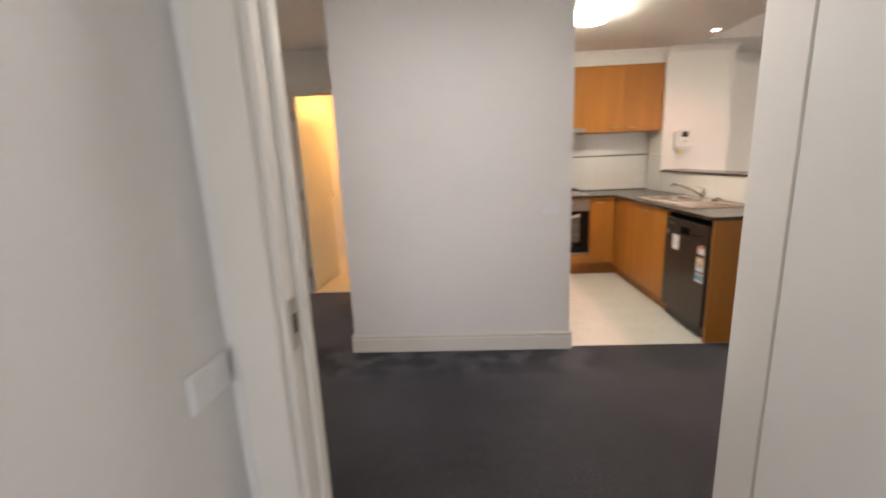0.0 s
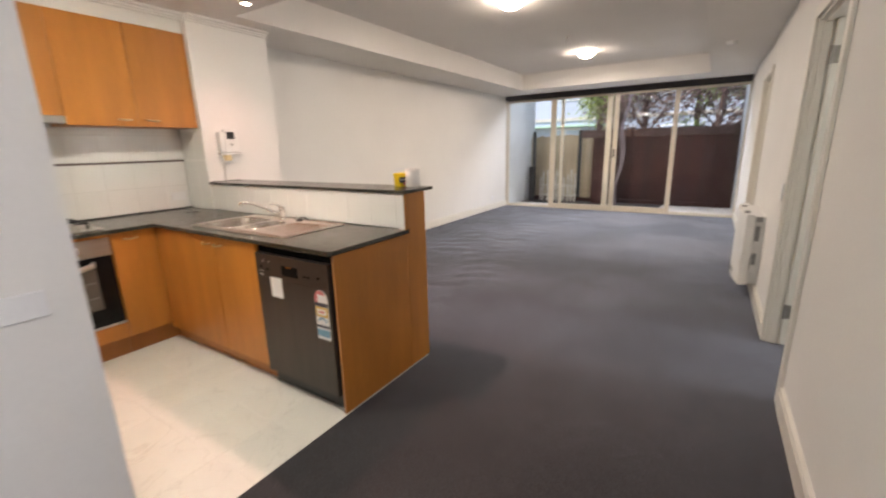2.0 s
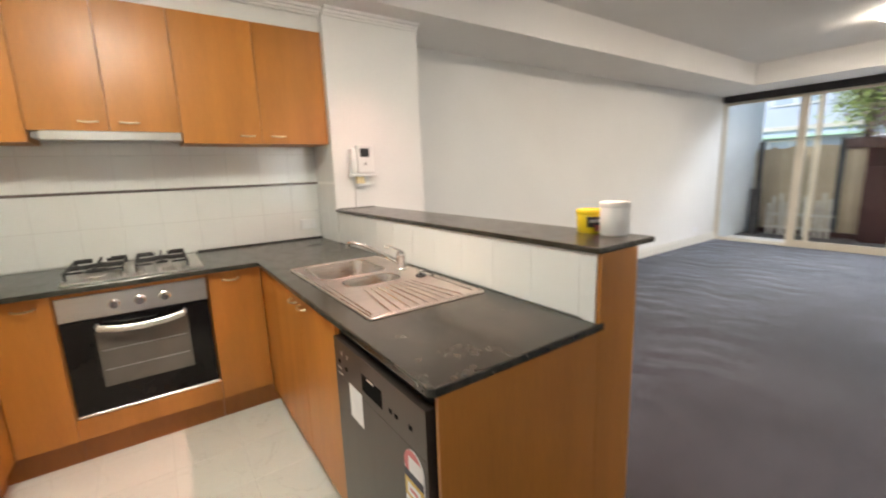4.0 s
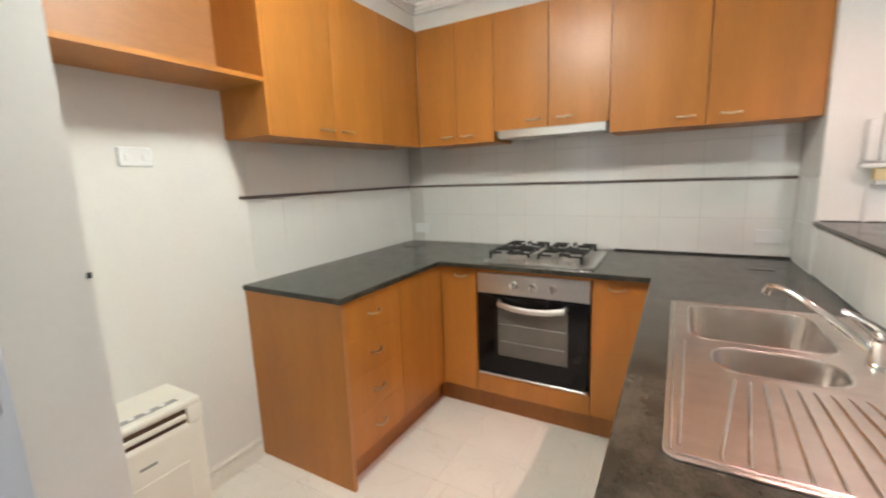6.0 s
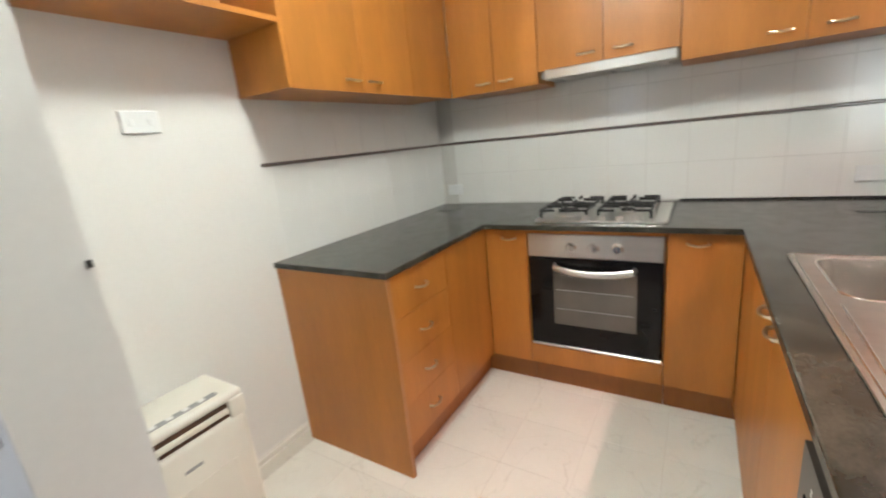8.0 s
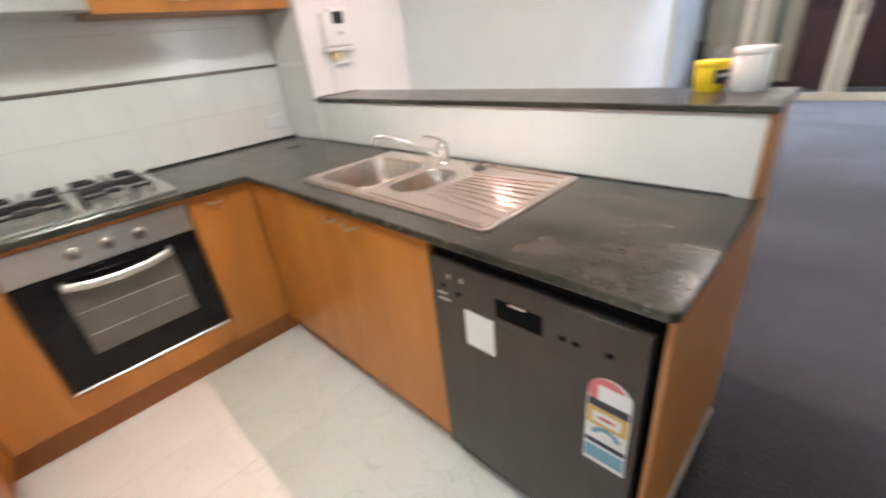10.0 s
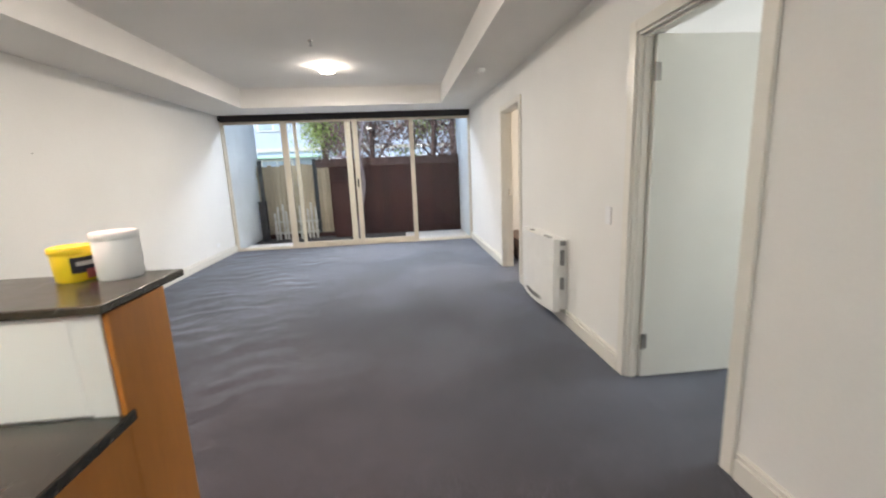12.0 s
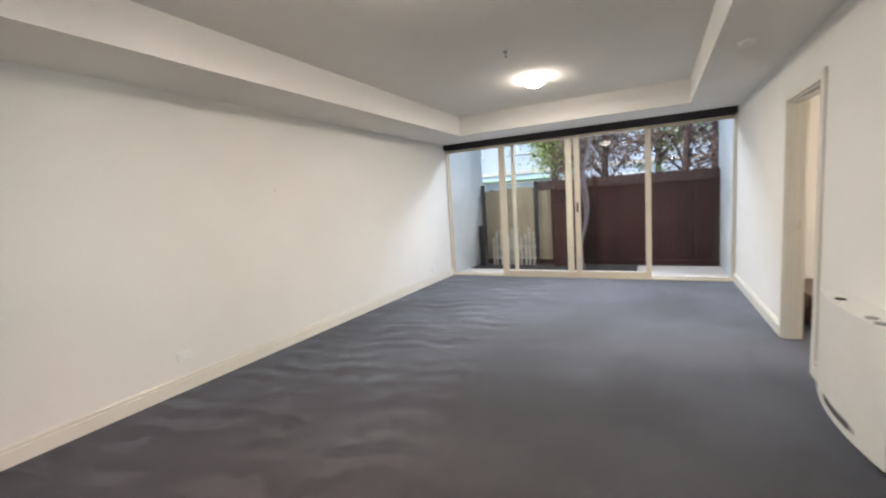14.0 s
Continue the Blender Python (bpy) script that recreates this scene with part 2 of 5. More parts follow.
BLACKGLASS = material("black_oven_glass", (0.007, 0.006, 0.006), 0.10, vary=0.2, scale=3)
BLACKGLASS.node_tree.nodes["Principled BSDF"].inputs["Specular IOR Level"].default_value = 0.22
OVENWIN = material("oven_window", (0.11, 0.10, 0.085), 0.12, vary=0.25, scale=3.5)
IRON = material("cast_iron", (0.018, 0.017, 0.017), 0.55, vary=0.3, scale=30, bump=0.3, bump_scale=300)
DWGREY = material("dishwasher_graphite", (0.056, 0.045, 0.038), 0.30, 0.35, vary=0.10, scale=2.5, stretch=(1, 9, 1), grain=0.06, grain_scale=60)
PIT = material("black_plastic_and_recess_shade", (0.004, 0.004, 0.004), 0.8, vary=0.2, scale=12)
PIT.node_tree.nodes["Principled BSDF"].inputs["Specular IOR Level"].default_value = 0.1
DARK = material("dark_plastic", (0.012, 0.011, 0.011), 0.35, vary=0.2, scale=12)
WHITEP = material("white_plastic", (0.78, 0.78, 0.76), 0.35, vary=0.03, scale=8)
PAPER = material("white_paper", (0.78, 0.78, 0.78), 0.7, vary=0.04, scale=12)
PLATEP = material("switch_plate_plastic", (0.78, 0.79, 0.80), 0.3, vary=0.02, scale=8)
CREAMP = material("cream_plastic", (0.76, 0.74, 0.67), 0.4, vary=0.05, scale=6)
GOLDCREAM = material("yellowed_plastic", (0.74, 0.60, 0.34), 0.45, vary=0.06, scale=10)
GREYP = material("grey_plastic", (0.30, 0.30, 0.30), 0.45, vary=0.06, scale=10)
TILEW = material("white_wall_tile", (0.79, 0.79, 0.77), 0.18, vary=0.012, scale=4, bump=0.02, bump_scale=14, piece=0.008)
GROUTW = material("wall_grout", (0.62, 0.61, 0.585), 0.85, vary=0.05, scale=12)
TILEF = floor_tile_material()
GROUT = material("grout", (0.52, 0.50, 0.45), 0.85, vary=0.04, scale=12)
RAIL = material("dark_pencil_tile", (0.16, 0.13, 0.12), 0.2, vary=0.2, scale=8)
FRAME = material("cream_aluminium", (0.62, 0.56, 0.46), 0.42, vary=0.05, scale=4)
CHARW = material("charcoal_stained_timber", (0.035, 0.040, 0.045), 0.7, vary=0.2, scale=4, grain=0.1, grain_scale=30)
CHAR = material("charcoal_fabric", (0.022, 0.020, 0.024), 0.8, vary=0.15, scale=8, bump=0.2, bump_scale=300)
YELLOW = material("yellow_plastic", (0.78, 0.58, 0.015), 0.35, vary=0.05, scale=10)
RED = material("red_print", (0.60, 0.17, 0.18), 0.5, vary=0.05, scale=20)
BLUE = material("blue_print", (0.17, 0.36, 0.50), 0.5, vary=0.05, scale=20)
GOLD = material("ochre_print", (0.62, 0.42, 0.10), 0.5, vary=0.05, scale=20)
NAVY = material("navy_print", (0.04, 0.04, 0.06), 0.5, vary=0.05, scale=20)
OYSTER = material("lit_opal_glass", (1.0, 0.88, 0.72), 0.3, vary=0.0, emit=48.0)
OYSTERH = material("lit_opal_glass_hall", (0.95, 0.97, 1.0), 0.3, vary=0.0, emit=20.0)
OYSTERK = material("lit_opal_glass_kitchen", (0.98, 1.0, 0.84), 0.3, vary=0.0, emit=47.0)
HALOGEN = material("lit_halogen_face", (1.0, 0.75, 0.62), 0.3, vary=0.0, emit=30.0)
PANE = glass_material("clear_pane", (0.95, 0.98, 0.98), ior=1.22)
RENDER_WALL = material("courtyard_render", (0.62, 0.65, 0.67), 0.85, vary=0.10, scale=1.6, grain=0.06, grain_scale=25, bump=0.3, bump_scale=90)
FENCE = material("stained_fence", (0.036, 0.0095, 0.0075), 0.8, vary=0.2, scale=3, stretch=(6, 6, 0.6), grain=0.08, grain_scale=16, piece=0.3)
FENCEP = material("weathered_fence", (0.34, 0.28, 0.20), 0.85, vary=0.2, scale=3, stretch=(6, 6, 0.6), grain=0.2, grain_scale=16, bump=0.3, bump_scale=70, piece=0.15)
PICKET = material("chalky_paint_for_sun_streaks_and_bands", (0.46, 0.44, 0.40), 0.8, vary=0.2, scale=5, grain=0.1, grain_scale=40)
BRUSH = material("brush_capping", (0.105, 0.068, 0.062), 0.95, vary=0.35, scale=9, stretch=(4, 4, 0.6), grain=0.4, grain_scale=50, bump=0.8, bump_scale=120)
BARK = material("bark", (0.075, 0.048, 0.042), 0.9, vary=0.3, scale=9, stretch=(3, 3, 0.6), bump=0.7, bump_scale=45)
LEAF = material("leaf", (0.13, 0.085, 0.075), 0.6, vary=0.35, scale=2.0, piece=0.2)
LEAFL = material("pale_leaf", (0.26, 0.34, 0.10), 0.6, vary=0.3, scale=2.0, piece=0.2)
PAVE = material("courtyard_paving", (0.74, 0.69, 0.64), 0.75, vary=0.10, scale=2.5, grain=0.08, grain_scale=40, bump=0.2, bump_scale=90)
SOIL = material("garden_soil", (0.07, 0.06, 0.055), 0.95, vary=0.35, scale=6, bump=1.0, bump_scale=60, grain=0.3, grain_scale=40)
FACADE = material("far_facade", (0.38, 0.44, 0.54), 0.8, vary=0.06, scale=0.6, grain=0.03, grain_scale=8)
FARGLASS = material("far_window_glass", (0.34, 0.42, 0.52), 0.12, vary=0.2, scale=0.8)
GREENB = material("green_band", (0.34, 0.52, 0.40), 0.6, vary=0.1, scale=3)
EARTH = material("far_ground", (0.16, 0.17, 0.11), 0.95, vary=0.2, scale=0.4, bump=0.3, bump_scale=20)

# ---- building tools ----
BASE = {}


def thing(name, at, label="", category="", group="", kind=""):
    ob = new(name)
    ob.location = at
    ob.empty_display_size = 0.05
    BASE[ob] = Vector(at)
    return tagged(ob, label, category, group, kind)


def mesh_object(name, bm, mat, at=(0, 0, 0), smooth=False):
    bmesh.ops.recalc_face_normals(bm, faces=bm.faces)
    bmesh.ops.translate(bm, verts=bm.verts, vec=-Vector(at))
    me = bpy.data.meshes.new(name)
    bm.to_mesh(me)
    bm.free()
    me.materials.append(mat)
    if smooth:
        for p in me.polygons:
            p.use_smooth = True
        me.set_sharp_from_angle(angle=radians(40))
    ob = new(name, me)
    BASE[ob] = Vector(at)
    return ob


def part(name, bm, mat, parent, label="", smooth=False):
    """Links a bmesh, given in world places, as one mesh under a thing or a part."""
    ob = mesh_object(name, bm, mat, BASE[parent], smooth)
    ob.parent = parent
    return tagged(ob, label)


def solid(name, bm, mat, at, label, category, group="", kind="", smooth=False):
    """A top-level thing of one mesh, with its origin at its base."""
    ob = mesh_object(name, bm, mat, at, smooth)
    ob.location = at
    return tagged(ob, label, category, group, kind)


def boxes(*sets, bevel=0.0, seg=1):
    """Boxes (x0, x1, y0, y1, z0, z1) in one bmesh."""
    bm = bmesh.new()
    for x0, x1, y0, y1, z0, z1 in sets:
        m = Matrix.Translation(((x0 + x1) / 2, (y0 + y1) / 2, (z0 + z1) / 2)) @ Matrix.Diagonal((x1 - x0, y1 - y0, z1 - z0, 1))
        bmesh.ops.create_cube(bm, size=1, matrix=m)
    if bevel:
        bmesh.ops.bevel(bm, geom=list(bm.edges), offset=bevel, segments=seg, affect="EDGES", profile=0.5)
    return bm


def tube(points, radius, sides=10, taper=None):
    """A round bar along points."""
    bm = bmesh.new()
    pts = [Vector(p) for p in points]
    rings = []
    for i, p in enumerate(pts):
        d = (pts[min(i + 1, len(pts) - 1)] - pts[max(i - 1, 0)]).normalized()
        a = d.orthogonal().normalized() if i == 0 else (a - d * a.dot(d)).normalized()
        c = d.cross(a)
        r = radius if taper is None else radius * taper[i]
        rings.append([bm.verts.new(p + r * (math.cos(k * math.tau / sides) * a + math.sin(k * math.tau / sides) * c)) for k in range(sides)])
    for lo, hi in zip(rings, rings[1:]):
        for k in range(sides):
            bm.faces.new((lo[k], lo[(k + 1) % sides], hi[(k + 1) % sides], hi[k]))
    bm.faces.new(rings[0][::-1])
    bm.faces.new(rings[-1])
    return bm


def lathe(profile, centre, sides=32, axis="z"):
    """Turns a profile of (radius, height) round an axis through centre."""
    bm = bmesh.new()
    rings = []
    for r, h in profile:
        ring = []
        for k in range(sides):
            c, s = r * math.cos(k * math.tau / sides), r * math.sin(k * math.tau / sides)
            v = {"z": (c, s, h), "y": (c, h, s), "x": (h, c, s)}[axis]
            ring.append(bm.verts.new(Vector(centre) + Vector(v)))
        rings.append(ring)
    for lo, hi in zip(rings, rings[1:]):
        for k in range(sides):
            bm.faces.new((lo[k], lo[(k + 1) % sides], hi[(k + 1) % sides], hi[k]))
    bm.faces.new(rings[0][::-1])
    bm.faces.new(rings[-1])
    return bm


def rounded(x0, x1, y0, y1, r, n=6):
    """The outline of a rectangle with round corners."""
    out = []
    for cx, cy, a in ((x1 - r, y1 - r, 0), (x0 + r, y1 - r, 90), (x0 + r, y0 + r, 180), (x1 - r, y0 + r, 270)):
        for k in range(n + 1):
            t = radians(a + 90 * k / n)
            out.append((cx + r * math.cos(t), cy + r * math.sin(t)))
    return out


def sheet(outline, holes, z):
    """A flat face with holes."""
    bm = bmesh.new()
    for loop in (outline, *holes):
        vs = [bm.verts.new((x, y, z)) for x, y in loop]
        for a, b in zip(vs, vs[1:] + vs[:1]):
            bm.edges.new((a, b))
    bmesh.ops.triangle_fill(bm, use_beauty=True, use_dissolve=False, edges=list(bm.edges))
    return bm


def slab(outline, holes, z0, z1, bevel=0.0):
    bm = sheet(outline, holes, z1)
    top = list(bm.faces)
    ext = bmesh.ops.extrude_face_region(bm, geom=top, use_keep_orig=True)
    low = [v for v in ext["geom"] if isinstance(v, bmesh.types.BMVert)]
    bmesh.ops.translate(bm, verts=low, vec=(0, 0, z0 - z1))
    bmesh.ops.recalc_face_normals(bm, faces=bm.faces)
    if bevel:
        es = [e for e in bm.edges if len(e.link_faces) == 2 and e.calc_face_angle(0) > 0.9]
        bmesh.ops.bevel(bm, geom=es, offset=bevel, segments=2, affect="EDGES", profile=0.5)
    return bm


def ring_wall(outline, z_top, z_bot, inset):
    """The sides and floor of a bowl with round corners."""
    bm = bmesh.new()
    cx, cy = sum(p[0] for p in outline) / len(outline), sum(p[1] for p in outline) / len(outline)
    rings = []
    for z, k in ((z_top, 0.0), (z_bot + 0.03, inset * 0.7), (z_bot + 0.008, inset), (z_bot, inset * 1.9)):
        ring = []
        for x, y in outline:
            d = Vector((cx - x, cy - y, 0))
            d = d.normalized() * min(k, d.length)
            ring.append(bm.verts.new((x + d.x, y + d.y, z)))
        rings.append(ring)
    for lo, hi in zip(rings, rings[1:]):
        for k in range(len(lo)):
            bm.faces.new((lo[k], lo[(k + 1) % len(lo)], hi[(k + 1) % len(lo)], hi[k]))
    bm.faces.new(rings[-1])
    return bm


def merged(*bms):
    out = bmesh.new()
    for b in bms:
        me = bpy.data.meshes.new("tmp")
        b.to_mesh(me)
        b.free()
        out.from_mesh(me)
        bpy.data.meshes.remove(me)
    return out


def structure(name, bm, mat, label, category):
    return solid(name, bm, mat, (0, 0, 0), label, category, kind="structure")


# ---- large structure ----
H, TOP = 2.43, 2.72
HEAD = 2.06
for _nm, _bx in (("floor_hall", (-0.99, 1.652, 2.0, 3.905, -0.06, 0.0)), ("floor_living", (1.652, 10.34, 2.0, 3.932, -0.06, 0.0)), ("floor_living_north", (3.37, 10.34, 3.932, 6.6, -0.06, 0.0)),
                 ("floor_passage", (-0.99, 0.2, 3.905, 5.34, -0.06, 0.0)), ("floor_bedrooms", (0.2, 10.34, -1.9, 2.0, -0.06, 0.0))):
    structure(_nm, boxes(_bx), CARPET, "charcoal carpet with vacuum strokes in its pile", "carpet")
kitchen_floor = structure("floor_kitchen", boxes((0.80, 3.37, 3.93, 6.6, -0.06, -0.0014)), GROUT, "pale grout bed under cream kitchen floor tiles", "floor")
structure("floor_bathroom", boxes((-2.7, 0.2, 5.34, 7.6, -0.06, 0.001), (-2.7, -0.99, 4.0, 5.34, -0.06, 0.001)), TILEF, "pale tiled floor of laundry and bathroom", "floor")

structure("wall_north", boxes((3.9, 10.36, 6.48, 6.65, 0, 2.8)), PAINT, "long off-white painted living room wall", "wall")
wall_pier = structure("wall_pier", boxes((3.1867, 3.9, 6.02, 6.65, 0, H + 0.02)), PAINT, "off-white painted pier beside the kitchen", "wall")
wall_kitchen = structure("wall_kitchen", boxes((0.86, 3.187, 6.3747, 6.65, 0, H + 0.02)), GROUTW, "painted kitchen back wall, tiled over the bench", "wall")
wall_core = structure("wall_core", boxes((0.115, 0.8653, 4.05, 6.65, 0, H + 0.02), (0.115, 1.652, 3.905, 4.05, 0, H + 0.02), bevel=0.0), PAINT, "off-white wall block between passage and kitchen", "wall")
structure("wall_passage_west", boxes((-0.99, -0.87, 1.88, 4.45, 0, H), (-0.99, -0.87, 5.2, 5.34, 0, H), (-0.99, -0.87, 4.45, 5.2, HEAD, H)), PAINT, "off-white passage wall with the laundry doorway", "wall")
structure("wall_passage_end", boxes((-0.99, -0.76, 5.34, 5.44, 0, H), (0.03, 0.115, 5.34, 5.44, 0, H), (-0.76, 0.03, 5.34, 5.44, HEAD, H)), PAINT, "off-white wall with the bathroom doorway", "wall")
structure("wall_south", boxes((-0.87, 0.565, 1.88, 2.0, 0, H), (1.53, 3.875, 1.88, 2.0, 0, H), (4.72, 7.03, 1.88, 2.0, 0, H), (7.85, 10.36, 1.88, 2.0, 0, H),
                              (0.565, 1.53, 1.88, 2.0, HEAD, H), (3.875, 4.72, 1.88, 2.0, HEAD, H), (7.03, 7.85, 1.88, 2.0, HEAD, H)),
          PAINT, "off-white wall with three bedroom doorways", "wall")
for _nm, _a, _b in (("wall_bedroom_west", 0.33, 0.455), ("wall_bedroom_middle", 3.32, 3.44), ("wall_bedroom_far", 6.5, 6.62), ("wall_bedroom_east", 10.25, 10.36)):
    structure(_nm, boxes((_a, _b, -1.85, 1.88, 0, H)), PAINT, "plain off-white bedroom side wall", "wall")
_south = []
for _a, _b, _c, _d in ((0.33, 0.55, 2.0, 3.44), (3.44, 3.8, 5.4, 6.56), (6.56, 7.3, 9.5, 10.36)):
    _south += [(_a, _b, -1.97, -1.85, 0, H), (_c, _d, -1.97, -1.85, 0, H), (_b, _c, -1.97, -1.85, 0, 0.8), (_b, _c, -1.97, -1.85, 2.2, H)]
structure("wall_bedroom_windows", boxes(*_south), PAINT, "off-white outer bedroom walls with window openings", "wall")
structure("wall_wet_rooms", boxes((-2.8, -2.68, 3.9, 7.6, 0, H), (-2.68, -0.99, 3.9, 4.02, 0, H), (-2.68, 0.86, 7.5, 7.62, 0, H), (-0.95, -0.87, 5.44, 7.5, 0, H), (-2.68, -0.95, 6.45, 6.57, 0, H)), PAINT, "pale walls of laundry and bathroom", "wall")
# Upper part is out of view, added to keep sun off the fence.
structure("wall_east_head", boxes((10.36, 10.5, 1.88, 6.65, 2.38, 5.2)), PAINT, "wall over the sliding doors, its unseen upper part added to shade the fence", "wall")
structure("ceiling", boxes((-2.8, 3.47, 1.88, 6.65, H, 2.75), (3.47, 10.4, 5.78, 6.65, H, 2.75), (3.47, 10.4, 1.88, 2.61, H, 2.75), (9.48, 10.4, 2.61, 5.78, H, 2.75),
                           (3.4, 9.6, 2.5, 5.9, TOP, 2.9), (0.3, 10.4, -2.0, 1.88, H, 2.75), (-2.8, 0.9, 6.65, 7.65, H, 2.75)),
          CEIL, "flat white ceiling with a raised tray over the living room", "ceiling")


def skirting(name, x0, y0, x1, y1, nx, ny, mat=TRIM, h=0.13):
    """A skirting board with a stepped top along a wall, its face towards (nx, ny)."""
    t0, t1 = 0.020, 0.008
    sets = []
    for t, z0, z1 in ((t0, 0.001, h - 0.034), (t1, h - 0.034, h - 0.018), (t1 + 0.008, h - 0.018, h - 0.007), (t1 - 0.003, h - 0.007, h)):
        sets.append((min(x0, x1) + min(0, nx * t), max(x0, x1) + max(0, nx * t), min(y0, y1) + min(0, ny * t), max(y0, y1) + max(0, ny * t), z0, z1))
    return structure(name, boxes(*sets), mat, "cream gloss skirting board with a stepped top", "skirting board")


skirting("baseboard_living_north", 3.9, 6.48, 10.34, 6.48, 0, -1)
skirting("baseboard_stub", 0.098, 3.905, 1.669, 3.905, 0, -1)
skirting("baseboard_stub_end", 1.652, 3.905, 1.652, 4.05, 1, 0)
skirting("baseboard_passage_east", 0.115, 3.905, 0.115, 5.34, -1, 0)
skirting("baseboard_passage_west", -0.87, 2.0, -0.87, 4.38, 1, 0)
skirting("baseboard_south_a", -0.87, 2.0, 0.49, 2.0, 0, 1)
skirting("baseboard_south_b", 1.605, 2.0, 3.80, 2.0, 0, 1)
skirting("baseboard_south_c", 4.79, 2.0, 6.96, 2.0, 0, 1)
skirting("baseboard_south_d", 7.92, 2.0, 10.34, 2.0, 0, 1)
skirting("baseboard_pier", 3.9, 6.02, 3.9, 6.48, 1, 0)
skirting("baseboard_kitchen", 0.865, 4.05, 0.86, 4.89, 1, 0, TILEF, 0.10)
skirting("baseboard_room_east", 10.25, -1.85, 10.25, 1.88, -1, 0)


def cornice(name, x0, y0, x1, y1, nx, ny):
    s = 0.05
    return structure(name, boxes(*[(min(x0, x1) + min(0, nx * d), max(x0, x1) + max(0, nx * d), min(y0, y1) + min(0, ny * d), max(y0, y1) + max(0, ny * d), a, b)
                                   for d, a, b in ((0.012, H - s, H - 0.035), (0.026, H - 0.035, H - 0.018), (s, H - 0.018, H - 0.001))]), CEIL, "small stepped white cornice", "cornice")


cornice("trim_cornice_pier", 3.192, 6.02, 3.9, 6.02, 0, -1)
cornice("trim_cornice_back", 1.165, 6.065, 3.192, 6.065, 0, -1)
cornice("trim_cornice_left", 1.16, 4.05, 1.16, 6.065, 1, 0)
structure("trim_cabinet_filler", boxes((0.86, 3.192, 6.08, 6.38, 2.288, H), (0.86, 1.15, 4.05, 6.08, 2.288, H)), PAINT, "white bulkhead over the wall cabinets", "bulkhead")


def doorway(name, x0, x1, y0, y1, axis, sides=(1, 1), stops=(1, 1), label="cream gloss door lining and architrave"):
    """Lining, stop and architraves round an opening in a wall along x or y."""
    a = thing(name, ((x0 + x1) / 2, (y0 + y1) / 2, 0), label, "door frame", kind="structure")
    L, W, P = 0.020, 0.068, 0.018

    def put(pname, u0, u1, v0, v1, z0, z1):
        b = (u0, u1, v0, v1, z0, z1) if axis == "x" else (v0, v1, u0, u1, z0, z1)
        part(pname, boxes(b, bevel=0.003), TRIM, a)
    u0, u1, v0, v1 = (x0, x1, y0, y1) if axis == "x" else (y0, y1, x0, x1)
    put("lining", u0, u0 + L, v0, v1, 0, HEAD - L)
    put("lining", u1 - L, u1, v0, v1, 0, HEAD - L)
    put("lining", u0, u1, v0, v1, HEAD - L, HEAD)
    vm = (v0 + v1) / 2
    if stops[0]:
        put("stop", u0 + L, u0 + L + 0.012, vm - 0.005, vm + 0.035, 0, HEAD - L - 0.012)
    if stops[1]:
        put("stop", u1 - L - 0.012, u1 - L, vm - 0.005, vm + 0.035, 0, HEAD - L - 0.012)
    put("stop", u0 + L, u1 - L, vm - 0.005, vm + 0.035, HEAD - L - 0.012, HEAD - L)
    for on, v, s in ((sides[0], v0, -1), (sides[1], v1, 1)):
        if on:
            lo, hi = (v - P, v) if s < 0 else (v, v + P)
            put("architrave", u0 - W + 0.006, u0 + 0.006, lo, hi, 0, HEAD + W - 0.006)
            put("architrave", u1 - 0.006, u1 + W - 0.006, lo, hi, 0, HEAD + W - 0.006)
            put("architrave", u0 + 0.006, u1 - 0.006, lo, hi, HEAD - 0.006, HEAD + W - 0.006)
    return a


frame_a = doorway("door_frame_start", 0.565, 1.53, 1.88, 2.0, "x", (0, 1), (1, 0))
part("architrave", boxes((0.480, 0.571, 1.862, 1.88, 0, HEAD + 0.06), bevel=0.004), TRIM, frame_a)
doorway("door_frame_bedroom", 3.875, 4.72, 1.88, 2.0, "x")
frame_b = doorway("door_frame_far_bedroom", 7.03, 7.85, 1.88, 2.0, "x")
doorway("door_frame_laundry", -0.99, -0.87, 4.45, 5.2, "y")
doorway("door_frame_bathroom", -0.76, 0.03, 5.34, 5.44, "x", stops=(0, 1))
part("strike_plate", boxes((0.585, 0.589, 1.892, 1.922, 0.98, 1.09), bevel=0.0015), STEEL, frame_a, "chrome strike plate")
# No hole is cut; a dark patch paints the shade in it.
part("latch_hole", boxes((0.5885, 0.5896, 1.898, 1.916, 1.015, 1.055)), DARK, frame_a, "flat dark patch for the shade in the latch hole")
part("strike_plate", boxes((7.826, 7.831, 1.9, 1.925, 0.98, 1.06), bevel=0.0015), CHROME, frame_b, "chrome strike plate")


